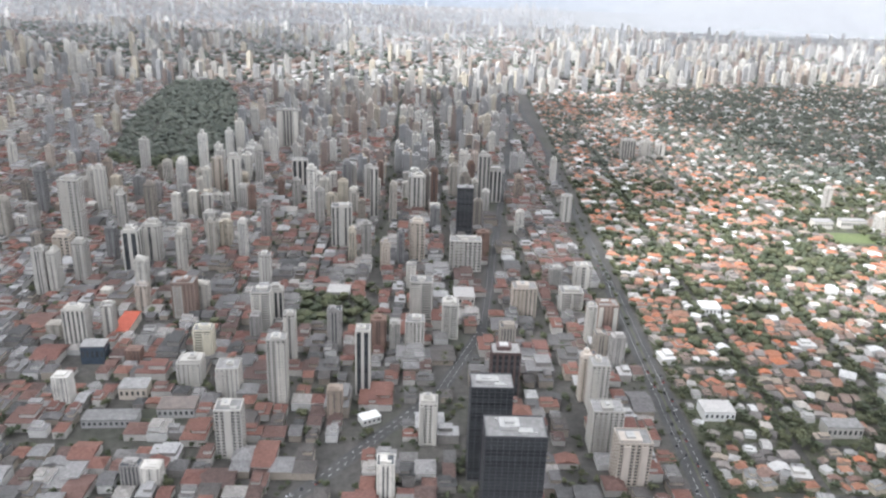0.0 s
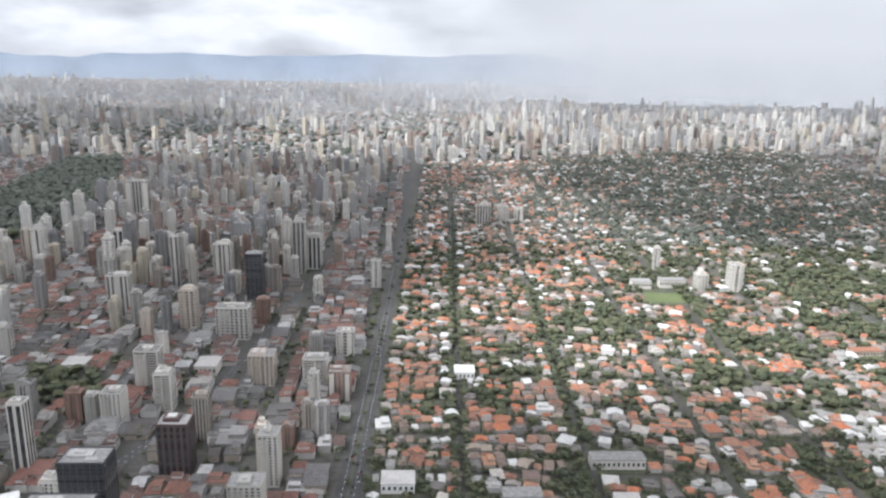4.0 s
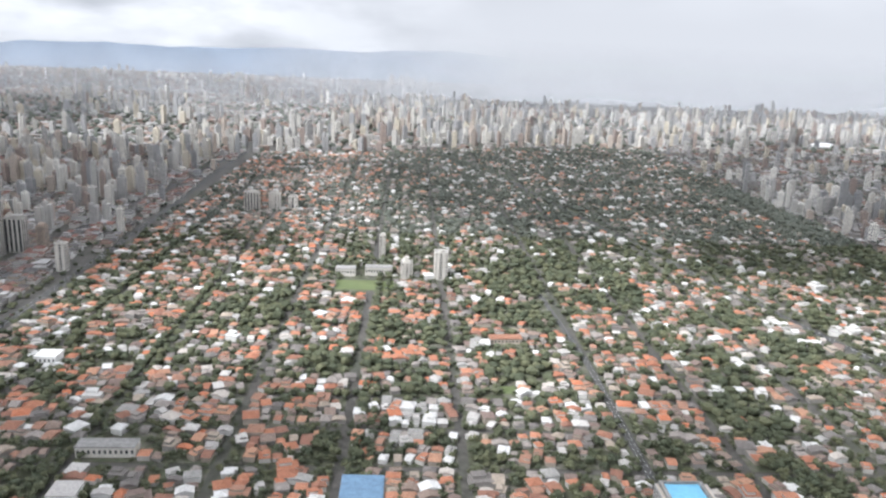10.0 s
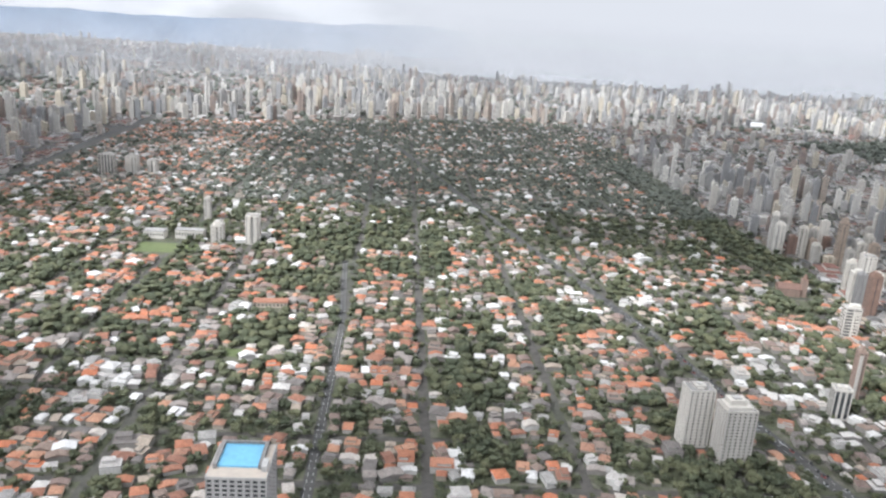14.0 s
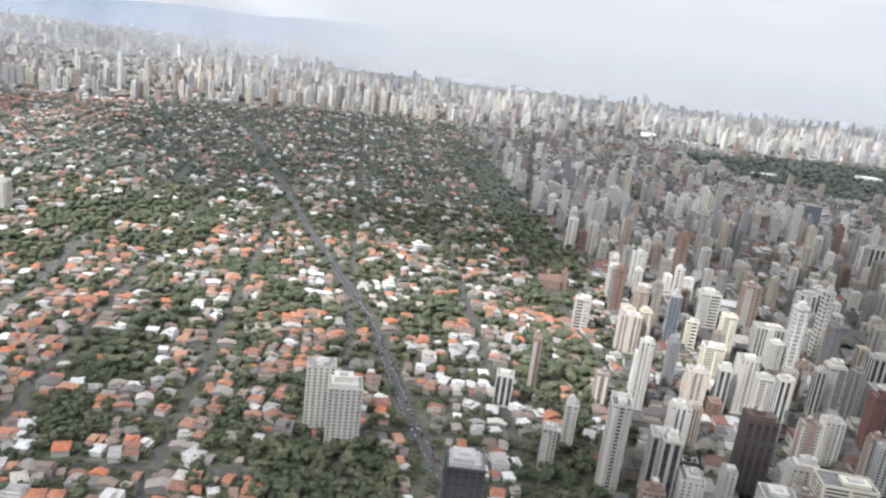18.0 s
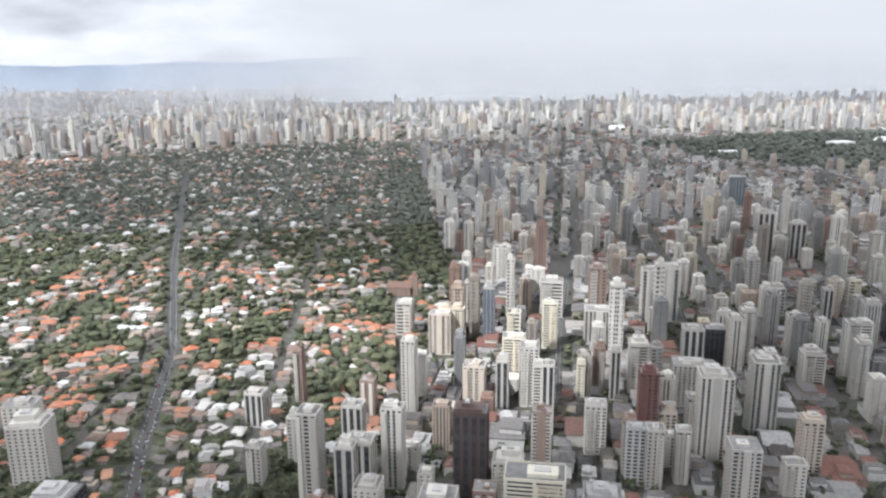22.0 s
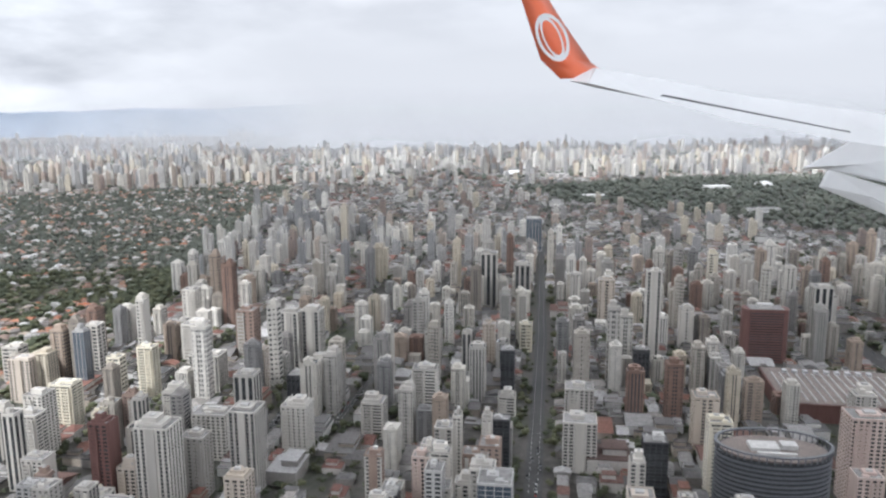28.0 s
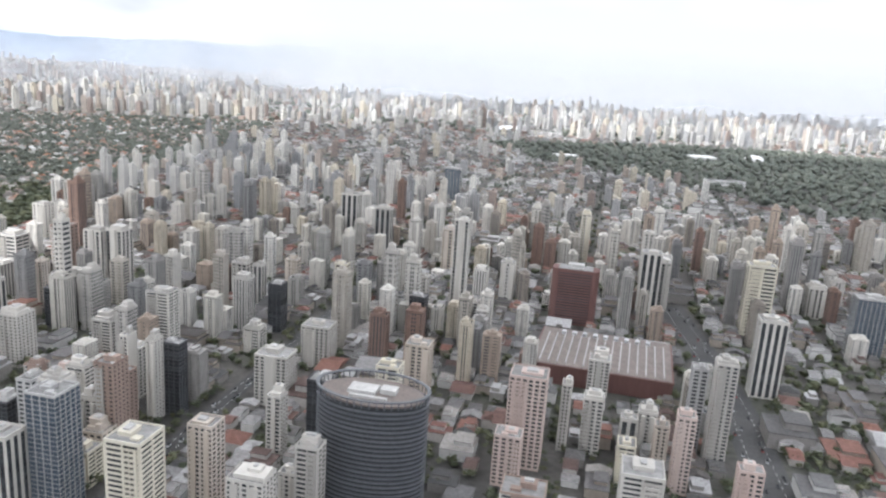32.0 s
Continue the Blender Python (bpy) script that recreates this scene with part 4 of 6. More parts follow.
tower("blind", 803, 377, 7.9, 35.7)
tower("brick", 784, 378, 7.9, 16.9)
tower("tan", 833, 379, 12.1, 21.3)
tower("tan", 822, 450, 14.4, 22.6)
tower("band", 803, 482, 11.6, 19.4)
tower("grey", 858, 253, 13.6, 29.7)
tower("grid", 919, 287, 12.0, 24.9)
tower("pier", 905, 309, 6.6, 21.6)
tower("brickband", 851, 312, 8.8, 30.4)
tower("brickband", 887, 318, 6.0, 21.6)
tower("blind", 878, 334, 10.2, 21.3)
tower("redb", 901, 338, 9.3, 32.9)
tower("dpier", 862, 353, 6.2, 31.9)
tower("band", 862, 368, 8.9, 25.0)
tower("dpier", 846, 378, 6.8, 24.1)
tower("grid", 859, 381, 10.5, 28.7)
tower("cream", 884, 382, 4.7, 19.7)
tower("dpier", 901, 384, 5.4, 24.7)
tower("band", 914, 390, 10.8, 24.5)
tower("brick", 895, 391, 6.7, 23.6)
tower("cream", 857, 413, 13.5, 21.6)
tower("cream", 884, 453, 10.2, 26.2)
tower("pier", 913, 456, 19.5, 19.7)
tower("glass", 850, 457, 7.5, 34.6)
tower("cream", 865, 461, 9.0, 18.8)
tower("grid", 844, 490, 9.5, 28.7)
tower("blind", 869, 499, 6.1, 40.1)
tower("band", 896, 505, 16.5, 22.9)
tower("white", 875, 585, 11.4, 25.6)
tower("white", 938, 288, 8.9, 17.9)
tower("pier", 924, 325, 15.2, 35.6)
tower("grid", 922, 338, 9.7, 20.8)
tower("white", 934, 341, 11.6, 24.5)
tower("pier", 953, 342, 12.7, 33.7)
tower("white", 969, 372, 13.2, 23.1)
tower("grid", 933, 374, 17.7, 20.0)
tower("dpier", 944, 398, 11.5, 28.7)
tower("dark", 966, 420, 13.9, 19.8)
tower("pier", 975, 430, 9.8, 23.9)
tower("tan", 944, 448, 6.1, 25.2)
tower("pier", 954, 490, 13.1, 32.8)
tower("pier", 966, 491, 12.8, 33.3)
tower("brick", 926, 508, 13.1, 30.0)
tower("cream", 1070, 245, 12.8, 37.4)
tower("dpier", 1027, 259, 11.5, 29.1)
tower("glass", 1039, 264, 12.0, 40.2)
tower("band", 1005, 270, 8.7, 32.2)
tower("dark", 1009, 296, 5.4, 20.9)
tower("brickband", 1003, 327, 7.7, 20.9)
tower("white", 1046, 330, 4.5, 32.4)
tower("blind", 1035, 333, 3.8, 32.4)
tower("grid", 1024, 334, 6.6, 21.0)
tower("dark", 1052, 335, 8.3, 29.5)
tower("grid", 1031, 349, 8.5, 20.9)
tower("band", 1002, 389, 11.9, 16.6)
tower("band", 1026, 393, 13.5, 30.4)
tower("band", 1066, 404, 10.0, 11.5)
tower("dark", 1071, 432, 8.5, 25.3)
tower("dpier", 1054, 468, 6.3, 24.7)
tower("tan", 1069, 486, 8.5, 24.0)
tower("grid", 1037, 495, 11.5, 17.4)
tower("grid", 1102, 246, 12.9, 27.2)
tower("tan", 1084, 266, 9.5, 32.3)
tower("grid", 1097, 307, 6.6, 23.3)
tower("cream", 1135, 324, 10.3, 29.6)
tower("dark", 1110, 324, 10.8, 22.6)
tower("grid", 1087, 348, 16.2, 21.2)
tower("tan", 1145, 359, 12.1, 25.3)
tower("grid", 1098, 391, 15.6, 18.9)
tower("dark", 1143, 436, 9.7, 21.9)
tower("white", 1102, 442, 5.2, 18.9)
tower("grid", 1145, 474, 7.0, 22.0)
tower("cream", 1095, 507, 9.0, 17.3)
tower("pier", 1137, 552, 8.9, 37.6)
tower("dpier", 1112, 611, 13.8, 32.5)
tower("dpier", 1087, 614, 14.6, 41.1)
tower("brickband", 1177, 247, 14.5, 27.2)
tower("band", 1212, 255, 14.2, 30.2)
tower("blindp", 1178, 297, 10.9, 18.6)
tower("tan", 1234, 309, 6.1, 19.7)
tower("tanp", 1185, 310, 15.5, 34.8)
tower("dpier", 1224, 316, 7.2, 18.3)
tower("grid", 1212, 323, 8.9, 22.2)
tower("grid", 1202, 325, 4.5, 26.5)
tower("grid", 1224, 370, 10.7, 19.1)
tower("grid", 1171, 427, 6.3, 23.9)
tower("pier", 1165, 482, 10.0, 53.9)
tower("white", 1195, 504, 9.9, 25.4)
tower("tan", 1161, 560, 12.7, 31.2)
tower("glass", 1166, 836, 19.2, 33.9)
tower("dpier", 1304, 385, 14.3, 36.5)
tower("dpier", 1279, 498, 13.5, 37.9)
tower("pier", 1290, 510, 11.6, 29.5)
tower("grid", 1296, 568, 9.6, 35.1)
tower("white", 1278, 594, 9.3, 34.4)
tower("cream", 1263, 621, 8.3, 35.9)
tower("glass", 1382, 443, 19.0, 33.0)
tower("cream", 1334, 472, 17.6, 40.3)
tower("pier", 1388, 511, 14.0, 18.9)

# ---------- buildings with a shape of their own ----------
def oval_tower(x, y):
    ob = tagged(new("office_tower"), "curved dark glass office tower with louvred storeys", "tower block")
    ob.matrix_world = pose(x, y, 0, 0, 0, -13)
    SITES.append((x, y, 20))
    h, n = 38.5, 25
    part("glazing", mesh("glazing", prism(0, 0, 0, 17.6, 11.0, h, 48), M["glass"]), ob)
    ring = mesh("sun_louvre", prism(0, 0, 0, 18.1, 11.5, 0.6, 48), M["louvre"])
    for i in range(n):
        part("sun_louvre", ring, ob, "dark grey louvre ring", (0, 0, i * h / n))
    part("roof", mesh("roof", prism(0, 0, h, 16.6, 10.0, 0.5, 48), M["hall_roof"]), ob)
    a = np.linspace(0, 2 * math.pi, 48, endpoint=False)
    rim = []
    for k in a:
        rim.append((17.9 * math.cos(k), 11.4 * math.sin(k), h, 0.3, 0.3, 2.2))
    part("roof_rail", mesh("roof_rail", boxes(rim), M["louvre"]), ob)
    v = np.vstack([np.c_[18.4 * np.cos(a), 11.9 * np.sin(a), np.full(48, h + 2.2)], np.c_[17.4 * np.cos(a), 10.9 * np.sin(a), np.full(48, h + 2.2)], np.c_[18.4 * np.cos(a), 11.9 * np.sin(a), np.full(48, h + 2.7)], np.c_[17.4 * np.cos(a), 10.9 * np.sin(a), np.full(48, h + 2.7)]])
    f = []
    for i in range(48):
        j = (i + 1) % 48
        f += [(i, j, 96 + j, 96 + i), (96 + i, 96 + j, 144 + j, 144 + i), (48 + j, 48 + i, 144 + i, 144 + j), (j, i, 48 + i, 48 + j)]
    part("crown_ring", mesh("crown_ring", (v, np.array(f)), M["louvre"]), ob, "grey metal ring above the roof")
    part("plant_room", mesh("plant_room", boxes([(-3, 0, h + 0.5, 9, 6, 1.2), (5, 1, h + 0.5, 5, 4, 1.6), (0, -5, h + 0.5, 12, 1.2, 0.8)]), M["tank"]), ob)


def mall(x, y):
    ob = tagged(new("shopping_hall"), "wide low hall with a ribbed roof and dark red walls", "hall")
    ob.matrix_world = pose(x, y, 0, 0, 0, -15)
    SITES.append((x, y, 37))
    part("wall", mesh("wall", boxes([(0, 0, 0, 64, 52, 8.2), (0, 0, 8.2, 64.6, 52.6, 0.9)]), M["redb"]), ob)
    part("roof", mesh("roof", boxes([(0, 0, 9.1, 63, 51, 0.25)]), M["hall_roof"]), ob)
    rib = mesh("roof_rib", boxes([(0, 0, 0, 0.55, 40, 0.7)]), M["tank"])
    for i in range(15):
        part("roof_rib", rib, ob, "pale roof rib", (-28 + 4 * i, -3, 9.35))
    duct = mesh("roof_duct", boxes([(0, 0, 0, 2.2, 3.2, 1.4), (0, 2.4, 0, 1.0, 1.6, 0.9)]), M["metal"])
    for i in range(9):
        part("roof_duct", duct, ob, "small grey roof ventilator", (-21 + 5.2 * i, 19, 9.35))


def red_block(x, y):
    ob = tagged(new("office_tower"), "dark red slab tower with rounded ends", "tower block")
    ob.matrix_world = pose(x, y, 0, 0, 0, -13)
    SITES.append((x, y, 14))
    part("wall", mesh("wall", boxes([(0, 0, 0, 20, 11, 32)]), M["redb"]), ob)
    for s in (-1, 1):
        part("wall", mesh("wall", prism(s * 10, 0, 0, 3.2, 5.5, 32, 20), M["redb"]), ob)
    slot = mesh("window_band", boxes([(0, 0, 0, 18.5, 11.3, 0.5)]), M["glass"])
    for i in range(19):
        part("window_band", slot, ob, at=(0, 0, 1.5 + 1.55 * i))
    part("roof", mesh("roof", boxes([(0, 0, 32, 19, 10, 0.4)]), M["roof"]), ob)
    part("lift_house", mesh("lift_house", boxes([(0, 1, 32.4, 9, 5, 1.8)]), M["tank"]), ob)


def rooftop_pool_tower(x, y):
    ob = tower("grey", x, y, 18.6, 39.5, 20.0, 0.0)
    tagged(ob, "grey tower with a bright blue flat roof", "tower block")
    part("roof_deck", mesh("roof_deck", boxes([(0, 0, 39.7, 17.8, 19.2, 0.5)]), M["tan"]), ob, "tan roof deck")
    part("roof_cover", mesh("roof_cover", boxes([(-0.6, 2.2, 40.2, 12.6, 13.0, 0.6)]), M["pool"]), ob, "bright blue roof covering")
    for px, py, pw, pd in ((-7.6, 2.2, 1.2, 14.6), (6.4, 2.2, 1.2, 14.6), (-0.6, 9.2, 12.8, 0.8)):
        part("roof_screen", mesh("roof_screen", boxes([(px, py, 40.2, pw, pd, 1.5)]), M["roof"]), ob, "grey screen wall round the roof covering")
    part("lift_house", mesh("lift_house", boxes([(7.9, -4, 40.2, 1.6, 5, 1.8), (7.9, -4, 42.0, 1.8, 5.2, 0.16)]), M["tank"]), ob)


def blue_roof_tower(x, y):
    ob = tower("brick", x, y, 14.5, 45.5, 15.5, 0.0)
    tagged(ob, "brown tower with a dull blue flat roof", "tower block")
    part("roof_cover", mesh("roof_cover", boxes([(0, 0, 48.6, 13.6, 14.6, 0.5)]), M["dull_blue"]), ob, "dull blue roof covering")
    part("roof_storey", mesh("roof_storey", boxes([(0, 0, 45.8, 13.0, 14.0, 2.8)]), M["darkwall"]), ob, "dark glazed roof storey")


def dome(x, y, a, b, h, label):
    v, f = ICO3
    keep = v[f].mean(axis=1)[:, 2] > -0.05
    ob = tagged(new("arena"), label, "arena")
    ob.location = (x, y, 0)
    part("roof", mesh("roof", (v * (a, b, h) + (0, 0, 3.0), f[keep]), M["shell"], True), ob, "low white domed roof")
    part("wall", mesh("wall", prism(0, 0, 0, a * 0.97, b * 0.97, 3.4, 40), M["white"]), ob)


def palace(x, y):
    ob = tagged(new("palace"), "white villa with three orange tiled wings", "villa")
    ob.matrix_world = pose(x, y, 0, 0, 0, 2)
    SITES.append((x, y, 16))
    for px, py, w, d, h in ((-9, -1, 5.5, 19, 5), (9, -1, 5.5, 19, 5), (0, 7, 15, 6.5, 7.5)):
        part("wall", mesh("wall", boxes([(px, py, 0, w, d, h)]), M["shell"]), ob)
        part("roof", mesh("roof", spread(HIP_ROOF, [(px, py, h, 0, w + 0.8, d + 0.8, 2.0)]), M["terra"]), ob, "orange tiled hip roof")
    part("courtyard", mesh("courtyard", boxes([(0, -4, 0, 12.4, 14, 0.16)]), M["plaza"]), ob, "pale paved forecourt")
    part("portico", mesh("portico", boxes([(0, 3.2, 0, 5, 2.2, 6.4)]), M["shell"]), ob)
    part("portico_roof", mesh("portico_roof", boxes([(0, 2.9, 6.4, 5.6, 3.0, 0.4)]), M["shell"]), ob)
    column = mesh("column", prism(0, 0, 0, 0.2, 0.2, 6.4, 8, 0.85), M["shell"])
    for k in range(5):
        part("column", column, ob, at=(-2 + k, 1.7, 0))
    win = mesh("window", boxes([(0, 0, 0, 0.7, 0.16, 1.1)]), M["glass"])
    for i in range(7):
        for z in (1.4, 4.4):
            if abs(i - 3) > 1:
                part("window", win, ob, at=(-6 + 2 * i, 3.72, z))
    for z in (1.2, 3.2):
        for sx in (-9, 9):
            part("window", win, ob, at=(sx - 1.2, -10.56, z))
            part("window", win, ob, at=(sx + 1.2, -10.56, z))


def church(x, y):
    ob = tagged(new("church"), "brick church with a tower and a red tiled roof", "church")
    ob.matrix_world = pose(x, y, 0, 0, 0, -13)
    SITES.append((x, y, 12))
    part("wall", mesh("wall", boxes([(-8, 0, 0, 16, 8, 6)]), M["brick"]), ob)
    part("roof", mesh("roof", spread(GABLE_ROOF, [(-8, 0, 6, 0, 17, 9, 3.6)]), M["terra"]), ob)
    part("bell_tower", mesh("bell_tower", boxes([(2.5, 0, 0, 4.4, 4.4, 13), (2.5, 0, 13, 4.9, 4.9, 0.4)]), M["brick"]), ob)
    part("spire", mesh("spire", prism(2.5, 0, 13.4, 2.3, 2.3, 4.2, 12, 0.12), M["terra"]), ob, "small red domed cap")


def slab_hall(x, y, w, d, h, material, roof, label, turn=0.0, name="hall"):
    ob = tagged(new(name), label, "hall")
    ob.matrix_world = pose(x, y, 0, 0, 0, turn)
    SITES.append((x, y, 0.55 * max(w, d)))
    part("wall", mesh("wall", boxes([(0, 0, 0, w, d, h)]), M[material]), ob)
    part("roof", mesh("roof", boxes([(0, 0, h, w + 0.5, d + 0.5, 0.4)]), M[roof]), ob)
    strip_mesh = mesh("window", boxes([(0, 0, 0, 1.1, 0.14, h * 0.35)]), M["glass"])
    k = max(2, int(w / 2.2))
    for i in range(k):
        part("window", strip_mesh, ob, at=(-w / 2 + (i + 0.5) * w / k, -d / 2 - 0.02, h * 0.4))


HIP_ROOF = (np.array([(-.5, -.5, 0), (.5, -.5, 0), (.5, .5, 0), (-.5, .5, 0), (-.12, 0, 1), (.12, 0, 1)], float),
            np.array([(0, 1, 5, 4), (2, 3, 4, 5), (1, 2, 5, 5), (3, 0, 4, 4), (3, 2, 1, 0)]))
GABLE_ROOF = (np.array([(-.5, -.5, 0), (.5, -.5, 0), (.5, .5, 0), (-.5, .5, 0), (-.5, 0, 1), (.5, 0, 1)], float),
              np.array([(0, 1, 5, 4), (2, 3, 4, 5), (1, 2, 5, 5), (3, 0, 4, 4), (3, 2, 1, 0)]))
PYRAMID = (np.array([(-.5, -.5, 0), (.5, -.5, 0), (.5, .5, 0), (-.5, .5, 0), (0, 0, 1)], float),
           np.array([(0, 1, 4, 4), (1, 2, 4, 4), (2, 3, 4, 4), (3, 0, 4, 4), (3, 2, 1, 0)]))
UNIT = boxes([(0, 0, 0, 1, 1, 1)])

oval_tower(1133, 283)
mall(1234.6, 408)
red_block(1231, 478)
rooftop_pool_tower(464.5, 245)
blue_roof_tower(355, 238)
tower("dark", 18, 268, 17, 44, 12, 2)
tower("dark", 25, 230, 22, 47, 14, 2)
tower("dark", 620, 212, 17, 35, 12, 0)
tower("band", 634, 226, 12, 27, 10, 0)
tower("dark", 697.5, 252, 12.2, 38, 12, -6)
palace(663, 254)
church(810, 562)
dome(1307, 1742, 32, 22, 8, "low white domed sports arena beyond the trees")
slab_hall(1602, 1372, 40, 26, 9, "shell", "shell", "white exhibition hall among park trees", 8, "exhibition_hall")
dome(1711, 1417, 18, 14, 9, "small white domed pavilion in the park")
slab_hall(1352, 1290, 44, 12, 6, "shell", "shell", "long white pavilion among park trees", 6, "exhibition_hall")
slab_hall(1545, 1096, 50, 14, 6, "shell", "roof", "long pale pavilion at the park's edge", 6, "exhibition_hall")
slab_hall(235, 349, 26, 8, 5, "white", "roof", "long white low building with a row of windows", 2, "school_building")
slab_hall(433, 497, 21, 8, 3.5, "tan", "terra", "long low house with an orange tiled roof", 4, "school_building")
slab_hall(318, 640, 16, 10, 6, "white", "roof", "white school block beside a sports field", 0, "school_building")
slab_hall(345, 642, 22, 8, 7, "white", "roof", "white school block with rows of windows", 0, "school_building")
slab_hall(164, 450, 12, 11, 5, "shell", "shell", "large white flat-roofed building among houses", 0, "school_building")
slab_hall(-186, 356, 12, 9, 10, "blueglass", "roof", "low warehouse block with blue painted walls", 6, "warehouse")
slab_hall(-185, 393, 9, 26, 5, "tan", "red_sheet", "long low hall with a bright red roof", 6, "warehouse")
slab_hall(-126, 310, 17, 11, 5, "grey", "hall_roof", "wide low warehouse with a weathered brown roof", 6, "warehouse")
slab_hall(-152, 324, 13, 10, 6, "tan", "roof", "low warehouse with a flat grey roof", 6, "warehouse")
slab_hall(-153, 299, 24, 9, 4, "grey", "roof", "long warehouse with a flat grey roof", 6, "warehouse")
slab_hall(-72, 452, 14, 13, 5, "white", "pale_roof", "square low hall with a pale roof", 3, "warehouse")
slab_hall(8, 452, 13, 16, 6, "white", "pale_roof", "low white hall among tower blocks", 3, "hall")
slab_hall(-36, 309, 9, 6, 3.2, "shell", "shell", "small bright white flat-roofed building", 30, "shop_building")
slab_hall(131, 327, 15, 11, 5, "shell", "pale_roof", "large pale flat-roofed shop beside the avenue", 2, "shop_building")
slab_hall(186, 315, 17, 8, 6, "white", "roof", "grey school block with a row of windows", 2, "school_building")
slab_hall(232, 312, 11, 11, 5, "shell", "pale_roof", "white flat-roofed school block", 2, "school_building")
tagged(new("lawn", mesh("lawn", boxes([(425, 424, 0, 11, 10, 0.16)]), M["lawn"])), "small green lawn among gardens", "lawn", kind="structure")
SITES.append((425, 424, 5))
tagged(new("lawn", mesh("lawn", boxes([(335, 612, 0, 46, 26, 0.15)]), M["lawn"])), "green sports field beside the school", "sports field", kind="structure")
SITES.append((335, 612, 22))
tagged(new("pavement_plaza", mesh("pavement_plaza", boxes([(697, 247, 0, 20, 17, 0.22)]), M["plaza"])), "pale paved parking court round a dark tower", "pavement", kind="structure")
SITES.append((697, 246, 11))

# ---------- houses ----------
def house_set(kind, w, d, h, rh):
    """Walls and roof of one kind of house as arrays."""
    if kind == "flat":
        wall = boxes([(0, 0, 0, w, d, h), (w * 0.15, d * 0.1, h, w * 0.55, d * 0.6, h * 0.45)])
        roof = boxes([(0, 0, h, w + 0.3, d + 0.3, 0.22), (w * 0.15, d * 0.1, h * 1.45, w * 0.6, d * 0.66, 0.2)])
        return wall, roof
    shape = {"hip": HIP_ROOF, "gable": GABLE_ROOF, "pyramid": PYRAMID, "ell": HIP_ROOF}[kind]
    wall, roof = boxes([(0, 0, 0, w, d, h)]), spread(shape, [(0, 0, h - 0.05, 0, w + 0.7, d + 0.7, rh)])
    if kind == "ell":
        wall = joined(wall, boxes([(w * 0.3, -d * 0.55, 0, w * 0.4, d * 0.5, h * 0.85)]))
        roof = joined(roof, spread(HIP_ROOF, [(w * 0.3, -d * 0.55, h * 0.85 - 0.05, 0, w * 0.4 + 0.6, d * 0.5 + 0.6, rh * 0.7)]))
    return wall, roof


KINDS = [("hip", 5.6, 7.4, 3.0, 1.3), ("gable", 5.2, 8.2, 3.1, 1.4), ("ell", 6.2, 6.6, 3.2, 1.35), ("flat", 5.8, 8.0, 3.2, 0.4), ("pyramid", 5.8, 5.8, 3.0, 1.4), ("gable", 4.6, 9.4, 2.8, 1.1), ("hip", 7.6, 8.4, 3.4, 1.6), ("flat", 7.2, 9.6, 3.6, 0.4)]
HOUSES = [house_set(*k) for k in KINDS]
MASTER_HOUSES = {}


def house_thing(i, x, y, turn, size, pale):
    kind, w, d, h, rh = KINDS[i]
    if kind == "flat":
        words, cover = "pale flat-roofed house on a leafy street", "pale_roof" if pale else "roof"
    else:
        shape = {"hip": "house with a %s hip roof", "gable": "narrow house with a %s gable roof", "ell": "L-shaped house with a %s roof", "pyramid": "small square house with a %s pyramid roof"}[kind]
        words, cover = shape % ("whitish sheet" if pale else "terracotta"), "pale_roof" if pale else "terra"
    ob = tagged(new("house"), words, "house", "houses of the leafy quarter")
    ob.matrix_world = Matrix.Translation((x, y, 0)) @ Matrix.Rotation(turn, 4, "Z") @ Matrix.Diagonal((size, size, size, 1))
    if (i, cover) not in MASTER_HOUSES:
        win = boxes([(0, 0, 0, 0.9, 0.12, 0.7)])
        MASTER_HOUSES[i, cover] = (mesh("wall", HOUSES[i][0], M["house_wall"]), mesh("roof", HOUSES[i][1], M[cover]), mesh("window", win, M["glass"]), mesh("water_tank", boxes([(w * 0.2, d * 0.2, h + 0.2, 0.9, 0.9, 0.9)]), M["tank"]))
    a, b, c, e = MASTER_HOUSES[i, cover]
    part("wall", a, ob)
    part("roof", b, ob)
    for sx in (-1, 1):
        part("window", c, ob, at=(sx * w * 0.25, -d / 2 - 0.02, h - 1.3))
    if kind == "flat":
        part("water_tank", e, ob)


SITE_GRID = {}
for a, b, c in SITES:
    for i in range(int((a - c - 12) // 25), int((a + c + 12) // 25) + 1):
        for j in range(int((b - c - 12) // 25), int((b + c + 12) // 25) + 1):
            SITE_GRID.setdefault((i, j), []).append((a, b, c))


def free(x, y, r):
    return all((x - a) ** 2 + (y - b) ** 2 > (c + r) ** 2 for a, b, c in SITE_GRID.get((int(x // 25), int(y // 25)), ()))


house_rows = [[] for _ in KINDS]   # every house beyond the separate ones
low_rows = [[] for _ in KINDS]     # low buildings among the towers
tree_spots, tower_spots, lots = [], [], []

# quarter of houses: straight streets in both ways
STREETS_X = [114, 160, 222, 286, 340, 396, 480, 527, 592, 660, 735, 800, 860]
house_count = 0
candidates = []
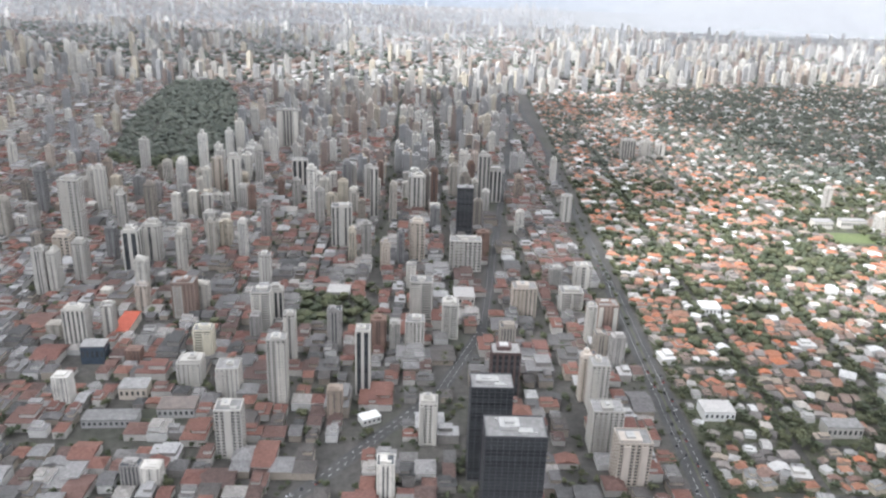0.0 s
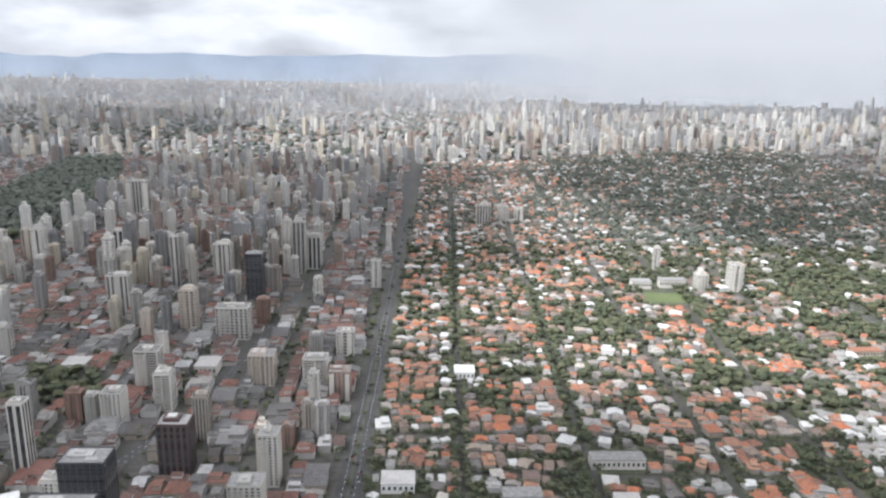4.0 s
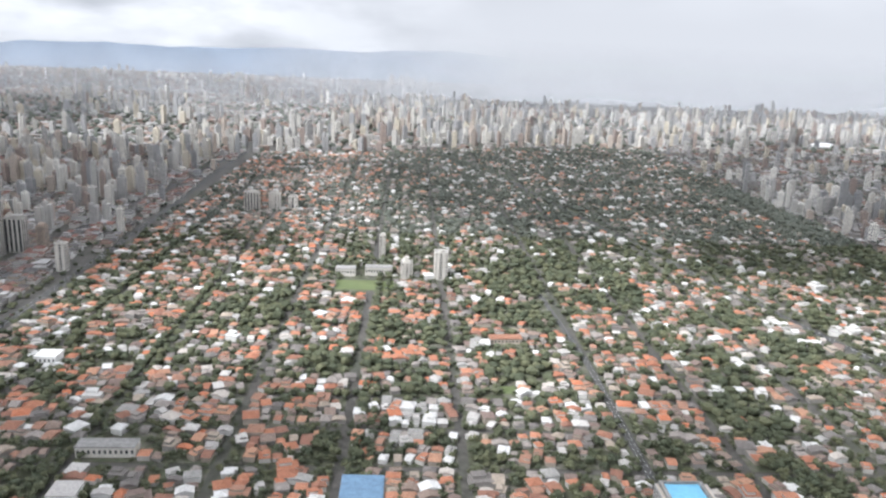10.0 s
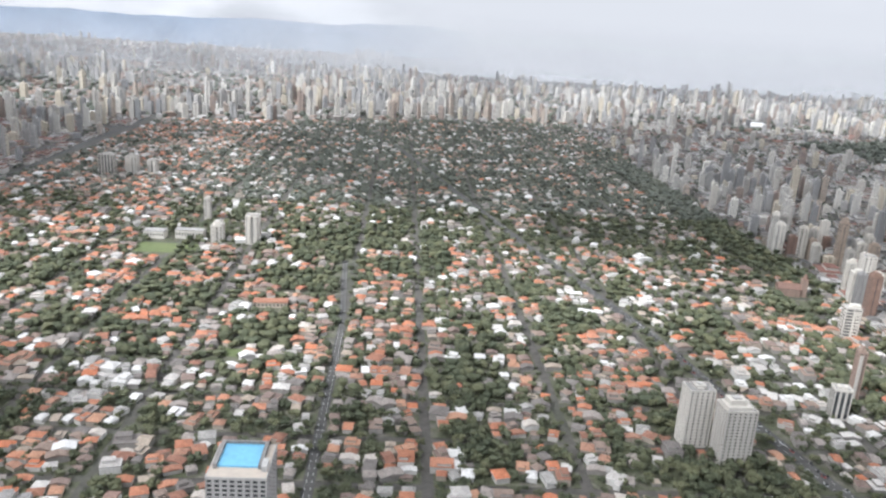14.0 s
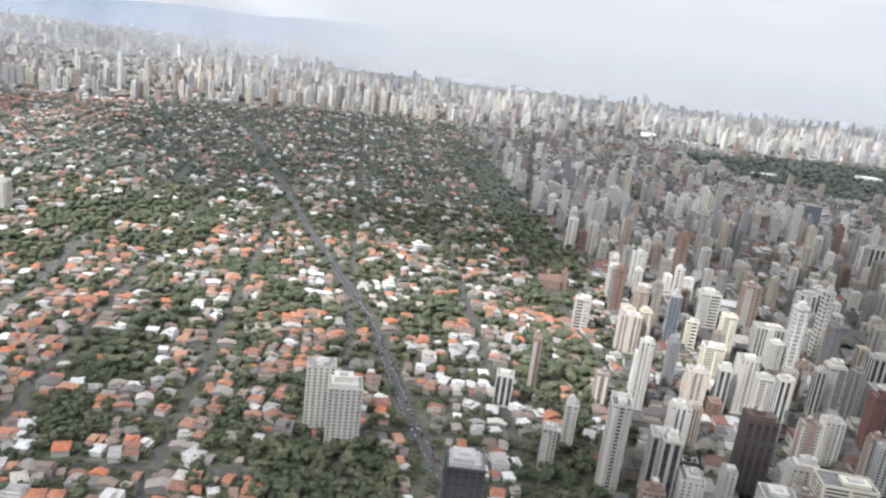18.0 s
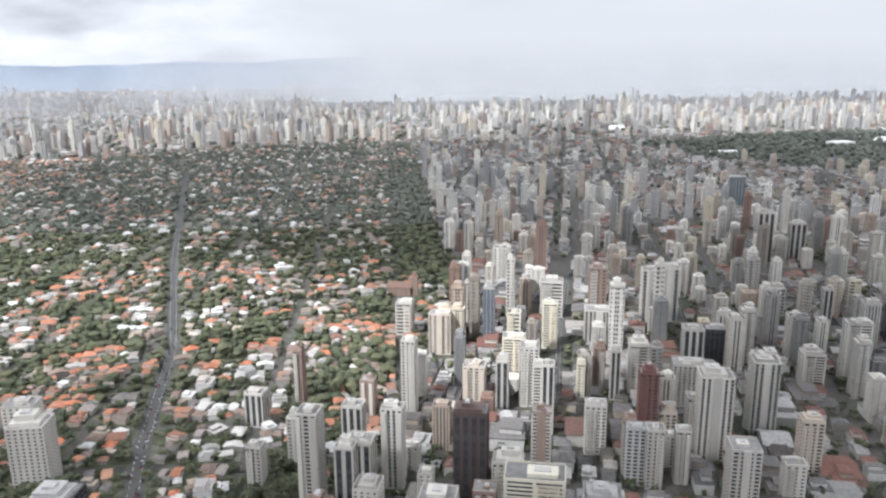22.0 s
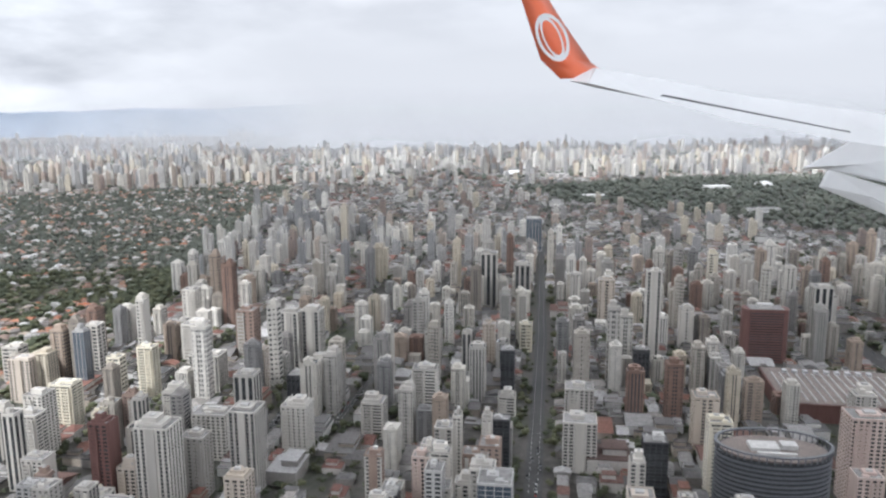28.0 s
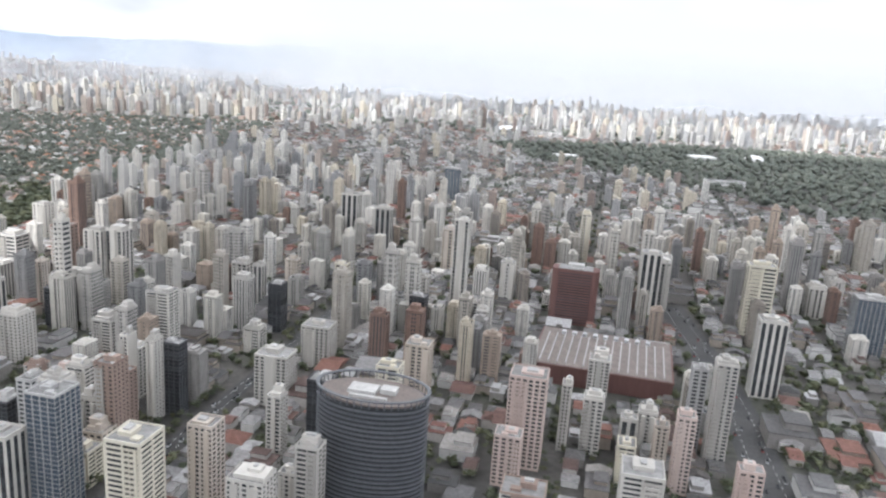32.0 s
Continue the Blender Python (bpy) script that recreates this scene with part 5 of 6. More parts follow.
# ovals of the plan, as x, y and the two half widths: wooded plots, plots with white roofs, plots with orange roofs
GROVES = [(209, 317, 15, 22), (163, 316, 9, 22), (112, 310, 10, 15), (259, 547, 26, 30), (356, 497, 19, 20), (394, 511, 17, 28), (431, 455, 24, 26), (323, 448, 22, 12), (244, 418, 16, 8), (160, 555, 21, 14), (188, 453, 20, 7), (161, 403, 6, 17), (334, 343, 13, 22), (446, 559, 33, 34), (378, 429, 18, 15), (446, 426, 9, 30), (475, 613, 27, 36), (198, 352, 14, 5)]
GROVES += [(270, 550, 20, 36), (319, 455, 13, 22), (448, 641, 29, 30), (463, 535, 15, 34), (524, 603, 28, 38), (551, 395, 17, 28), (499, 356, 10, 13), (410, 334, 9, 16), (608, 438, 20, 20), (598, 548, 24, 18), (667, 560, 18, 22), (240, 522, 14, 16), (556, 333, 15, 11)]
GROVES += [(408, 330, 17, 11), (402, 296, 10, 9), (538, 387, 15, 22), (546, 452, 11, 26), (570, 444, 16, 14), (604, 472, 16, 10), (662, 476, 20, 14), (700, 480, 22, 24), (616, 326, 10, 23), (460, 601, 26, 34), (266, 530, 22, 20), (490, 296, 7, 10), (508, 330, 8, 8), (571, 375, 8, 9)]
GROVES += [(748, 300, 11, 45), (485, 679, 28, 34), (562, 482, 16, 15), (544, 345, 14, 10), (716, 502, 22, 17), (792, 537, 22, 20), (682, 586, 18, 18), (617, 508, 11, 18), (642, 368, 10, 18), (757, 350, 8, 30), (786, 445, 19, 21), (622, 491, 17, 24), (699, 457, 24, 8), (776, 417, 15, 14), (523, 607, 23, 28)]
PALE_PLOTS = [(722, 395, 20, 62), (664, 505, 35, 30), (451, 412, 17, 14), (386, 385, 30, 18), (449, 395, 12, 18), (341, 292, 8, 7), (362, 400, 20, 12), (395, 375, 17, 44), (168, 424, 16, 10), (237, 312, 15, 11), (168, 334, 12, 12), (640, 541, 16, 40), (157, 469, 15, 30), (127, 315, 18, 19)]
ORANGE_PLOTS = [(347, 537, 34, 22), (376, 471, 20, 16), (502, 553, 18, 44), (497, 428, 9, 42), (314, 338, 14, 16), (539, 297, 12, 12), (446, 490, 14, 8), (302, 348, 11, 30), (218, 312, 10, 17), (135, 426, 18, 38), (344, 479, 25, 22), (518, 475, 7, 26), (646, 409, 9, 13), (596, 509, 15, 18), (775, 511, 21, 30), (175, 404, 36, 13)]


def within_ovals(x, y, ovals, wobble=0.0):
    k = 1.0 + wobble * noise.noise(Vector((x * 0.11, y * 0.11, 3.0)))
    return any(((x - a) / b) ** 2 + ((y - c) / d) ** 2 < k for a, c, b, d in ovals)


def roof_tone(x, y, garden):
    """Where on the range of roof colours a house lies: terracotta, then brown and grey, then pale."""
    if within_ovals(x, y, PALE_PLOTS, 0.4):
        shares = (0.15, 0.36)
    elif within_ovals(x, y, ORANGE_PLOTS, 0.4):
        shares = (0.84, 0.92)
    else:
        shares = (0.26, 0.70) if garden else (0.26, 0.76) if x > 700 else (0.44, 0.80)
    k = rng.random()
    return rng.uniform(0.0, 0.44) if k < shares[0] else rng.uniform(0.46, 0.69) if k < shares[1] else rng.uniform(0.71, 0.99)


y0 = 195
while y0 < 1560:
    pitch = 36.0 if y0 < 700 else 44.0
    for xa, xb in zip(STREETS_X, STREETS_X[1:]):
        bx, by = (xa + xb) / 2, y0 + pitch / 2
        if zone(bx, by) in ("houses", "garden", "low", "wood"):
            lots.append((bx, by, 0.02, 0, xb - xa - 5.0, pitch - 4.5, 0.12))
        across = rng.random() < 0.45
        spots = []
        garden = y0 > 640 and xa >= 286
        lines = max(3, int((xb - xa) / 8.4)) if across else max(3, int(pitch / 8.4))
        for row in range(lines):
            a, b = (xa + 3.2, xb - 6) if not across else (y0 + 2.6, y0 + pitch - 5)
            while a < b:
                step = rng.uniform(4.6, 7.2) if not garden else rng.uniform(7.0, 12)
                if across:
                    spots.append((xa + 3.4 + (xb - xa - 6.8) * (row + 0.5) / lines + rng.uniform(-1.5, 1.5), a + step / 2, math.pi / 2 * rng.choice([1, 3])))
                else:
                    spots.append((a + step / 2, y0 + 3 + (pitch - 6) * (row + 0.5) / lines + rng.uniform(-1.3, 1.3), math.pi * (row % 2)))
                a += step
        for hx, hy, facing in spots:
            z = zone(hx, hy)
            if z not in ("houses", "garden") or on_avenue(hx, hy, 3.4) or not free(hx, hy, 3.2):
                continue
            town = z == "houses"
            leafy = noise.noise(Vector((hx * 0.03, hy * 0.03, 1.0))) + 0.5 * noise.noise(Vector((hx * 0.09, hy * 0.09, 5.0)))
            if within_ovals(hx, hy, GROVES, 0.5):
                leafy += 0.62
            if rng.random() < (float(np.interp(hy, [300, 480, 640], [0.90, 0.84, 0.72])) - 1.8 * max(0.0, leafy - 0.22) - (0.1 if hx > 745 and hy > 330 else 0.0) if town else 0.56 - 1.3 * max(0.0, leafy)):
                i = rng.choice([0, 1, 2, 2, 4, 5, 5, 3, 7, 6] if town else [6, 6, 2, 7, 0, 7])
                candidates.append((hy, hx, i, roof_tone(hx, hy, not town), facing + rng.choice([0, 0, 0, math.pi / 2]) + rng.gauss(0, 0.24) + 0.5 * noise.noise(Vector((hx * 0.012, hy * 0.012, 9.0))), rng.choice([rng.uniform(0.5, 0.82), rng.uniform(0.6, 1.05)]) * (1.0 if town else 0.95)))
            else:
                tree_spots.append((hx, hy, rng.uniform(1.9, 3.3) + 0.8 * max(0.0, leafy)))
            if rng.random() < (0.4 if town else 0.5):
                tree_spots.append((hx + rng.choice([-1, 1]) * rng.uniform(3.2, 5), hy + rng.uniform(-6, 6), rng.uniform(1.2, 2.6) if town else rng.uniform(1.8, 3.6)))
    y0 += pitch
# tree-lined streets
for sx, a, b in ((160, 300, 900), (222, 300, 620), (350, 280, 700), (610, 280, 640), (545, 260, 700)):
    y = a
    while y < b:
        for o in (-3.2, 3.2):
            if rng.random() < 0.8:
                tree_spots.append((sx + o + rng.uniform(-0.6, 0.6), y + rng.uniform(-1, 1), rng.uniform(2.0, 3.4)))
        y += 5.5
for pts, lo, hi, gap in ((ROAD_D, 200, 1000, 5.6), (ROAD_D, 200, 1000, 8.8), (ROAD_A, 250, 900, 8.5), (CANYON, 250, 900, 8.0), (ROAD_C, 200, 560, 6.0), (ROAD_E, 200, 520, 13.0), (ROAD_E, 200, 520, 17.0)):
    for (ax, ay), (bx, by) in zip(pts, pts[1:]):
        d = math.hypot(bx - ax, by - ay)
        for k in range(int(d / 8)):
            x, y = ax + (bx - ax) * k * 8 / d, ay + (by - ay) * k * 8 / d
            if lo < y < hi:
                for o in (-gap, gap):
                    if rng.random() < 0.42 and free(x + o, y, 1.5):
                        tree_spots.append((x + o + rng.uniform(-1, 1), y, rng.uniform(1.6, 3.0)))
candidates.sort()
HOUSE_GRID = {}
for hy, hx, i, tone, turn, s in candidates:
    HOUSE_GRID.setdefault((int(hx // 8), int(hy // 8)), []).append((hx, hy, 0.46 * max(KINDS[i][1], KINDS[i][2]) * s))


def open_spot(x, y, r):
    return all((x - a) ** 2 + (y - b) ** 2 > (c + r) ** 2 for i in range(int(x // 8) - 1, int(x // 8) + 2) for j in range(int(y // 8) - 1, int(y // 8) + 2) for a, b, c in HOUSE_GRID.get((i, j), ()))


for _ in range(24000):
    x, y = rng.uniform(112, 845), rng.uniform(205, 1400)
    s = rng.choice([rng.uniform(0.9, 2.0), rng.uniform(1.5, 3.1)]) if y < 640 else rng.uniform(1.4, 3.0)
    if within_ovals(x, y, GROVES):
        s += rng.uniform(0.2, 0.9)
    if (y < 640 or rng.random() < 0.62) and zone(x, y) in ("houses", "garden") and min(abs(x - k) for k in STREETS_X) > 2.2 and open_spot(x, y, 0.3 * s) and free(x, y, 0.5):
        tree_spots.append((x, y, s))
HOUSE_THINGS = 230
for k, (hy, hx, i, tone, turn, s) in enumerate(candidates):
    if 255 < hy and house_count < HOUSE_THINGS and 130 < hx < 720:
        house_thing(i, hx, hy, turn, s, tone > 0.7)
        house_count += 1
    else:
        house_rows[i].append((hx, hy, 0.1, turn, s, s, s * rng.uniform(0.85, 1.15), tone))

# woods and parks
for poly, step, lo, hi in ((PARK_WEST, 8.0, 3.5, 6.0), (PARK_EAST, 13.0, 3.6, 6.6), (WOOD, 4.6, 2.6, 4.4), (GROVE, 5.2, 2.6, 4.2), (GREENBELT, 6.0, 2.6, 4.4), ([(757, 365), (772, 367), (766, 235), (752, 235)], 5.0, 1.8, 3.4), ([(722, 232), (757, 232), (757, 330), (730, 335)], 5.0, 1.8, 3.4), ([(752, 330), (790, 375), (800, 470), (772, 475), (748, 400)], 6.0, 2.2, 4.0)):
    xs, ys = [p[0] for p in poly], [p[1] for p in poly]
    y = min(ys)
    while y < max(ys):
        x = min(xs)
        while x < max(xs):
            px, py = x + rng.uniform(-0.5, 0.5) * step, y + rng.uniform(-0.5, 0.5) * step
            if inside(px, py, poly) and not on_avenue(px, py, 1.0) and free(px, py, 0.0) and rng.random() < 0.9:
                tree_spots.append((px, py, rng.uniform(lo, hi)))
            x += step
        y += step

# the town among and beyond the towers: rows along turned streets
def turned_fill(ox, oy, turn, u0, u1, v0, v1, cell, su, sv, wanted, rule):
    c, s = math.cos(turn), math.sin(turn)
    for i in range(int((u1 - u0) / cell)):
        for j in range(int((v1 - v0) / cell)):
            u, v = u0 + (i + 0.5) * cell, v0 + (j + 0.5) * cell
            if abs((u - su[0] + su[1] / 2) % su[1] - su[1] / 2) < 2.9 or abs((v - sv[0] + sv[1] / 2) % sv[1] - sv[1] / 2) < 2.6:
                x, y = ox + u * c - v * s, oy + u * s + v * c
                if rng.random() < 0.42 and zone(x, y) in wanted and not on_avenue(x, y, 1.0) and free(x, y, 1.0):
                    tree_spots.append((x + rng.uniform(-1, 1), y + rng.uniform(-2, 2), rng.uniform(1.3, 2.6)))
                continue
            u += rng.uniform(-0.14, 0.14) * cell
            v += rng.uniform(-0.14, 0.14) * cell
            x, y = ox + u * c - v * s, oy + u * s + v * c
            z = zone(x, y)
            if z in wanted and not on_avenue(x, y, cell * 0.36) and free(x, y, cell * 0.38):
                rule(x, y, turn, z)


LOW_GRID = {}


def low_open(x, y, r):
    return all((x - a) ** 2 + (y - b) ** 2 > (c + r) ** 2 for i in range(int(x // 12) - 1, int(x // 12) + 2) for j in range(int(y // 12) - 1, int(y // 12) + 2) for a, b, c in LOW_GRID.get((i, j), ()))


def add_low(x, y, turn, size=1.0):
    tone = rng.uniform(0.0, 0.33) if rng.random() < (0.2 if x > 700 else 0.42) else rng.uniform(0.34, 0.99)
    LOW_GRID.setdefault((int(x // 12), int(y // 12)), []).append((x, y, 3.6 * size))
    if rng.random() < 0.10:
        w, d = rng.uniform(1.5, 2.6), rng.uniform(1.4, 2.2)
        low_rows[rng.choice([7, 3, 1])].append((x, y, 0.0, turn, w, d, rng.uniform(0.9, 1.9), tone))
        r = 3.0 * max(w, d)
        for i in range(int((x - 25) // 25), int((x + 25) // 25) + 1):
            for j in range(int((y - 25) // 25), int((y + 25) // 25) + 1):
                SITE_GRID.setdefault((i, j), []).append((x, y, r))
        return
    i = rng.choice([0, 1, 3, 3, 7, 5, 6])
    s = rng.uniform(0.8, 1.15) * size
    low_rows[i].append((x, y, 0.0, turn + rng.choice([0, math.pi / 2, math.pi]), s, s, s * rng.uniform(0.85, 1.4), tone))


def rule_east(x, y, turn, z):
    k = rng.random()
    clump = 0.3 * noise.noise(Vector((x * 0.018, y * 0.018, 2.0)))
    if x > 1120 and y < 370:
        clump -= 0.1
    edge = float(np.interp(y, [230, 330, 420, 700, 1000], [0.09, 0.11, 0.15, 0.20, 0.22])) + clump
    if k < edge:
        tower_spots.append((x, y, turn, rng.uniform(5.2, 8.2), rng.uniform(5.4, 8.4), min(44, max(6, rng.gauss(22, 9)))))
    elif k < 0.88:
        add_low(x, y, turn, 1.0)
    if k > 0.88 or rng.random() < 0.5:
        tree_spots.append((x + rng.uniform(-4, 4), y + rng.uniform(-4, 4), rng.uniform(1.5, 3.5)))


def rule_west(x, y, turn, z):
    k = rng.random()
    clump = 0.2 * noise.noise(Vector((x * 0.014, y * 0.014, 7.0)))
    p = 0.03 if z == "mixed_west" else float(np.interp(y, [430, 560, 800, 1300], [0.05, 0.10, 0.16, 0.19])) + clump
    if k < p:
        tower_spots.append((x, y, turn, rng.uniform(5.2, 8.8), rng.uniform(5.6, 8.8), min(44, max(8, rng.gauss(22 if y > 430 else 14, 7.5)))))
    elif k < 0.9:
        add_low(x, y, turn, 1.05)
    if rng.random() < 0.5:
        tree_spots.append((x + rng.uniform(-4, 4), y + rng.uniform(-4, 4), rng.uniform(1.3, 3.2)))


def rule_low(x, y, turn, z):
    if rng.random() < 0.03:
        tower_spots.append((x, y, turn, 8, 8, rng.uniform(14, 26)))
    elif rng.random() < 0.6:
        add_low(x, y, turn, 1.05)
    for _ in range(rng.choice([0, 1, 1, 2])):
        tree_spots.append((x + rng.uniform(-5, 5), y + rng.uniform(-5, 5), rng.uniform(1.6, 3.4)))


turned_fill(845, 300, radians(-13), -250, 1000, -250, 1500, 8.6, (6, 67), (10, 62), ("towers_east",), rule_east)
turned_fill(845, 300, radians(-13), -420, 1500, -300, 1600, 9.0, (6, 67), (10, 50), ("low",), rule_low)
turned_fill(0, 0, radians(3), -900, 190, 60, 1420, 8.6, (-30, 52), (30, 52), ("towers_west", "mixed_west"), rule_west)

# small trees in yards and along kerbs between the towers
for _ in range(16000):
    x, y = rng.uniform(-330, 1420), rng.uniform(215, 560)
    s = rng.uniform(0.9, 2.3)
    if zone(x, y) in ("towers_east", "towers_west", "mixed_west", "low") and free(x, y, 0.5 * s) and low_open(x, y, 0.3 * s) and not on_avenue(x, y, 0.4 * s) and (x > 700 or rng.random() < 0.6):
        tree_spots.append((x, y, s))

# ---------- towers of the fill ----------
BLOCKS = [("grid", 8, 8), ("pier", 7.4, 8.6), ("band", 8, 9), ("blind", 7, 9), ("punched", 8, 8), ("pier", 9, 7.4), ("grid", 9.4, 7)]


def block_arrays(pattern, w, d, h, seed):
    r = random.Random(seed)
    parapet, lift, tank = crown_boxes(w, d, h, r)
    return boxes(facade(w, d, h, pattern) + parapet + lift + tank), boxes([(0, 0, 0, w - 0.3, d - 0.3, h + 0.1)])


BLOCK_PROTO = [block_arrays(p, w, d, 25.0, 31 + i) for i, (p, w, d) in enumerate(BLOCKS)]
wall_rows = [[] for _ in BLOCKS]
plain_rows = [[], [], []]
THING_STYLES = ["grid", "pier", "band", "blind", "white", "tan", "brick", "cream", "grey", "tanp"]
tower_spots.sort(key=lambda s: s[1])
made = 0
MASTERS = {}
for x, y, turn, w, d, h in tower_spots:
    if made < 36 and y > 240 and x > 720 and x < 1330:
        style = THING_STYLES[(made * 7) % 10]
        key = (style, made % 20)
        if key not in MASTERS:
            MASTERS[key] = tower(style, x, y - d / 2, w, h, d, math.degrees(turn))
        else:
            copy_thing(MASTERS[key], pose(x, y, 0, 0, 0, math.degrees(turn) + rng.choice([0, 180])))
        made += 1
    elif y > 720 or x < -420:
        plain_rows[rng.randrange(3)].append((x, y, 0, turn, w, d, h))
    else:
        i = rng.randrange(len(BLOCKS))
        wall_rows[i].append((x, y, 0, turn + rng.choice([0, math.pi]), w / BLOCKS[i][1], d / BLOCKS[i][2], h / 25.0))
stuff("tower_blocks", [p[0] for p in BLOCK_PROTO], wall_rows, M["blocks"], "many pale apartment blocks standing close together", "tower blocks")
stuff("tower_windows", [p[1] for p in BLOCK_PROTO], wall_rows, M["glass"], "dark windows of the close-set apartment blocks", "windows")

# far town: pale towers to the hills
FAR_A = boxes([(0, 0, 0, 1, 1, 1), (0.05, 0, 1, 0.45, 0.5, 0.08)])
FAR_B = boxes([(0, 0, 0, 1, 0.7, 1), (0.1, 0.1, 0, 0.6, 1, 0.96), (0, 0, 1, 0.4, 0.4, 0.1)])
FAR_C = boxes([(-0.22, 0, 0, 0.5, 0.9, 1), (0.26, 0.1, 0, 0.46, 0.8, 0.9), (-0.2, 0, 1, 0.3, 0.4, 0.06)])
far_rows = [[], [], []]
far_low = []
y = 1320.0
while y < 4250:
    step = 20.0 + (y - 1320) * 0.008
    x = -700 - 0.62 * y + 300
    while x < 1250 + 0.66 * y:
        px, py = x + rng.uniform(-0.45, 0.45) * step, y + rng.uniform(-0.45, 0.45) * step
        if zone(px, py) == "far" and not on_avenue(px, py, 6) and (py < 2900 or px < 500):
            dense = (0.36 if py < 2250 else 0.24) + 0.95 * noise.noise(Vector((px * 0.0042, py * 0.0034, 4.0))) + 0.45 * noise.noise(Vector((px * 0.012, py * 0.01, 1.0)))
            if px < 100 and 1700 < py < 2150:
                dense -= 0.25
            if px < 250:
                dense -= 0.12
            if py > 2700:
                dense -= 0.22
            if rng.random() < dense:
                far_rows[rng.randrange(3)].append((px, py, 0, rng.uniform(-0.5, 0.5), rng.uniform(6.5, 11.5), rng.uniform(6.5, 11.5), min(58, max(10, rng.gauss(27, 9.5)))))
            else:
                far_low.append((px, py, 0, rng.uniform(0, 3), rng.uniform(8, 19), rng.uniform(8, 19), rng.uniform(2.5, 9)))
                if py < 2400 and rng.random() < 0.6:
                    tree_spots.append((px + 8, py, rng.uniform(4, 8)))
        x += step
    y += step
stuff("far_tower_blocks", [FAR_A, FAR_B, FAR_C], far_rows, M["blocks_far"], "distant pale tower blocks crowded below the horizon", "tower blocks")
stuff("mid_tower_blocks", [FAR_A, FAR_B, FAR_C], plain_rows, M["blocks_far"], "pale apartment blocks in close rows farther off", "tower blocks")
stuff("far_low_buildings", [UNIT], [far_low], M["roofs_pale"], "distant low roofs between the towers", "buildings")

stuff("house_walls", [h[0] for h in HOUSES], house_rows, M["walls_far"], "pale walls of many small houses", "houses")
stuff("house_roofs", [h[1] for h in HOUSES], house_rows, M["roofs_far"], "terracotta, grey and white roofs of many small houses", "roofs")
stuff("low_building_walls", [h[0] for h in HOUSES], low_rows, M["walls_far"], "walls of low buildings between the towers", "buildings")
stuff("low_building_roofs", [h[1] for h in HOUSES], low_rows, M["roofs_grey"], "grey and red-brown roofs of low buildings", "roofs")
stuff("pavement", [UNIT], [lots], M["paving"], "paved and planted plots with raised kerbs", "pavement")

# ---------- trees ----------
def crown(seed, lobes, tufts, base):
    """An uneven crown of several lobes with loose tufts of leaves round them; about 1 in radius, standing on its trunk."""
    r = random.Random(seed)
    pieces = []
    for i in range(lobes):
        a, q = r.uniform(0, 6.3), r.uniform(0.15, 0.72) if lobes > 1 else 0.0
        s = r.uniform(0.30, 0.52) if lobes > 1 else 0.95
        v, f = lump(base, 0.55, seed * 5 + i, 1.7)
        pieces.append((v * (s, s, s * 0.72) + (q * math.cos(a), q * math.sin(a), 0.95 + r.uniform(-0.15, 0.3)), f))
    for i in range(tufts):
        v = Vector((r.gauss(0, 1), r.gauss(0, 1), r.gauss(0.2, 0.7))).normalized()
        c = np.array(v) * (0.98, 0.98, 0.62) * r.uniform(0.75, 1.08) + (0, 0, 1.0)
        t = np.array([[r.uniform(-0.2, 0.2) for _ in range(3)] for _ in range(4)])
        pieces.append((t + c, np.array([(0, 1, 2, 2), (0, 2, 3, 3)])))
    return joined(*pieces)


def trunk_arrays(seed):
    r = random.Random(seed)
    stem = prism(0, 0, -0.05, 0.13, 0.13, 0.7, 7, 0.7)
    limbs = []
    for i in range(4):
        a = i * 1.6 + r.uniform(-0.3, 0.3)
        v, f = prism(0, 0, 0, 0.07, 0.07, 0.6, 5, 0.4)
        v = v @ np.array(Matrix.Rotation(0.7, 3, "Y")).T @ np.array(Matrix.Rotation(a, 3, "Z")).T + (0, 0, 0.5)
        limbs.append((v, f))
    return joined(stem, *limbs)


TREE_PARTS = [(mesh("trunk", trunk_arrays(i), M["bark"]), mesh("crown", crown(i + 1, 16, 130, ICO1), M["leaf"])) for i in range(6)]
FAR_CROWNS = [crown(40 + i, 1, 12, ICO1) for i in range(6)] + [crown(60 + i, 1, 3, ICO1) for i in range(6)] + [crown(80 + i, 7, 20, ICO1) for i in range(6)]
crown_rows = [[] for _ in FAR_CROWNS]
tree_spots = [t for t in tree_spots if not on_avenue(t[0], t[1], 0.3)]
tree_spots += [(108.5 + rng.uniform(-0.5, 0.5), y + rng.uniform(-2, 2), rng.uniform(1.0, 1.9)) for y in range(290, 900, 9) if rng.random() < 0.6]
tree_spots.sort(key=lambda t: math.hypot(t[1] - 60, 0.0))
tree_made = 0
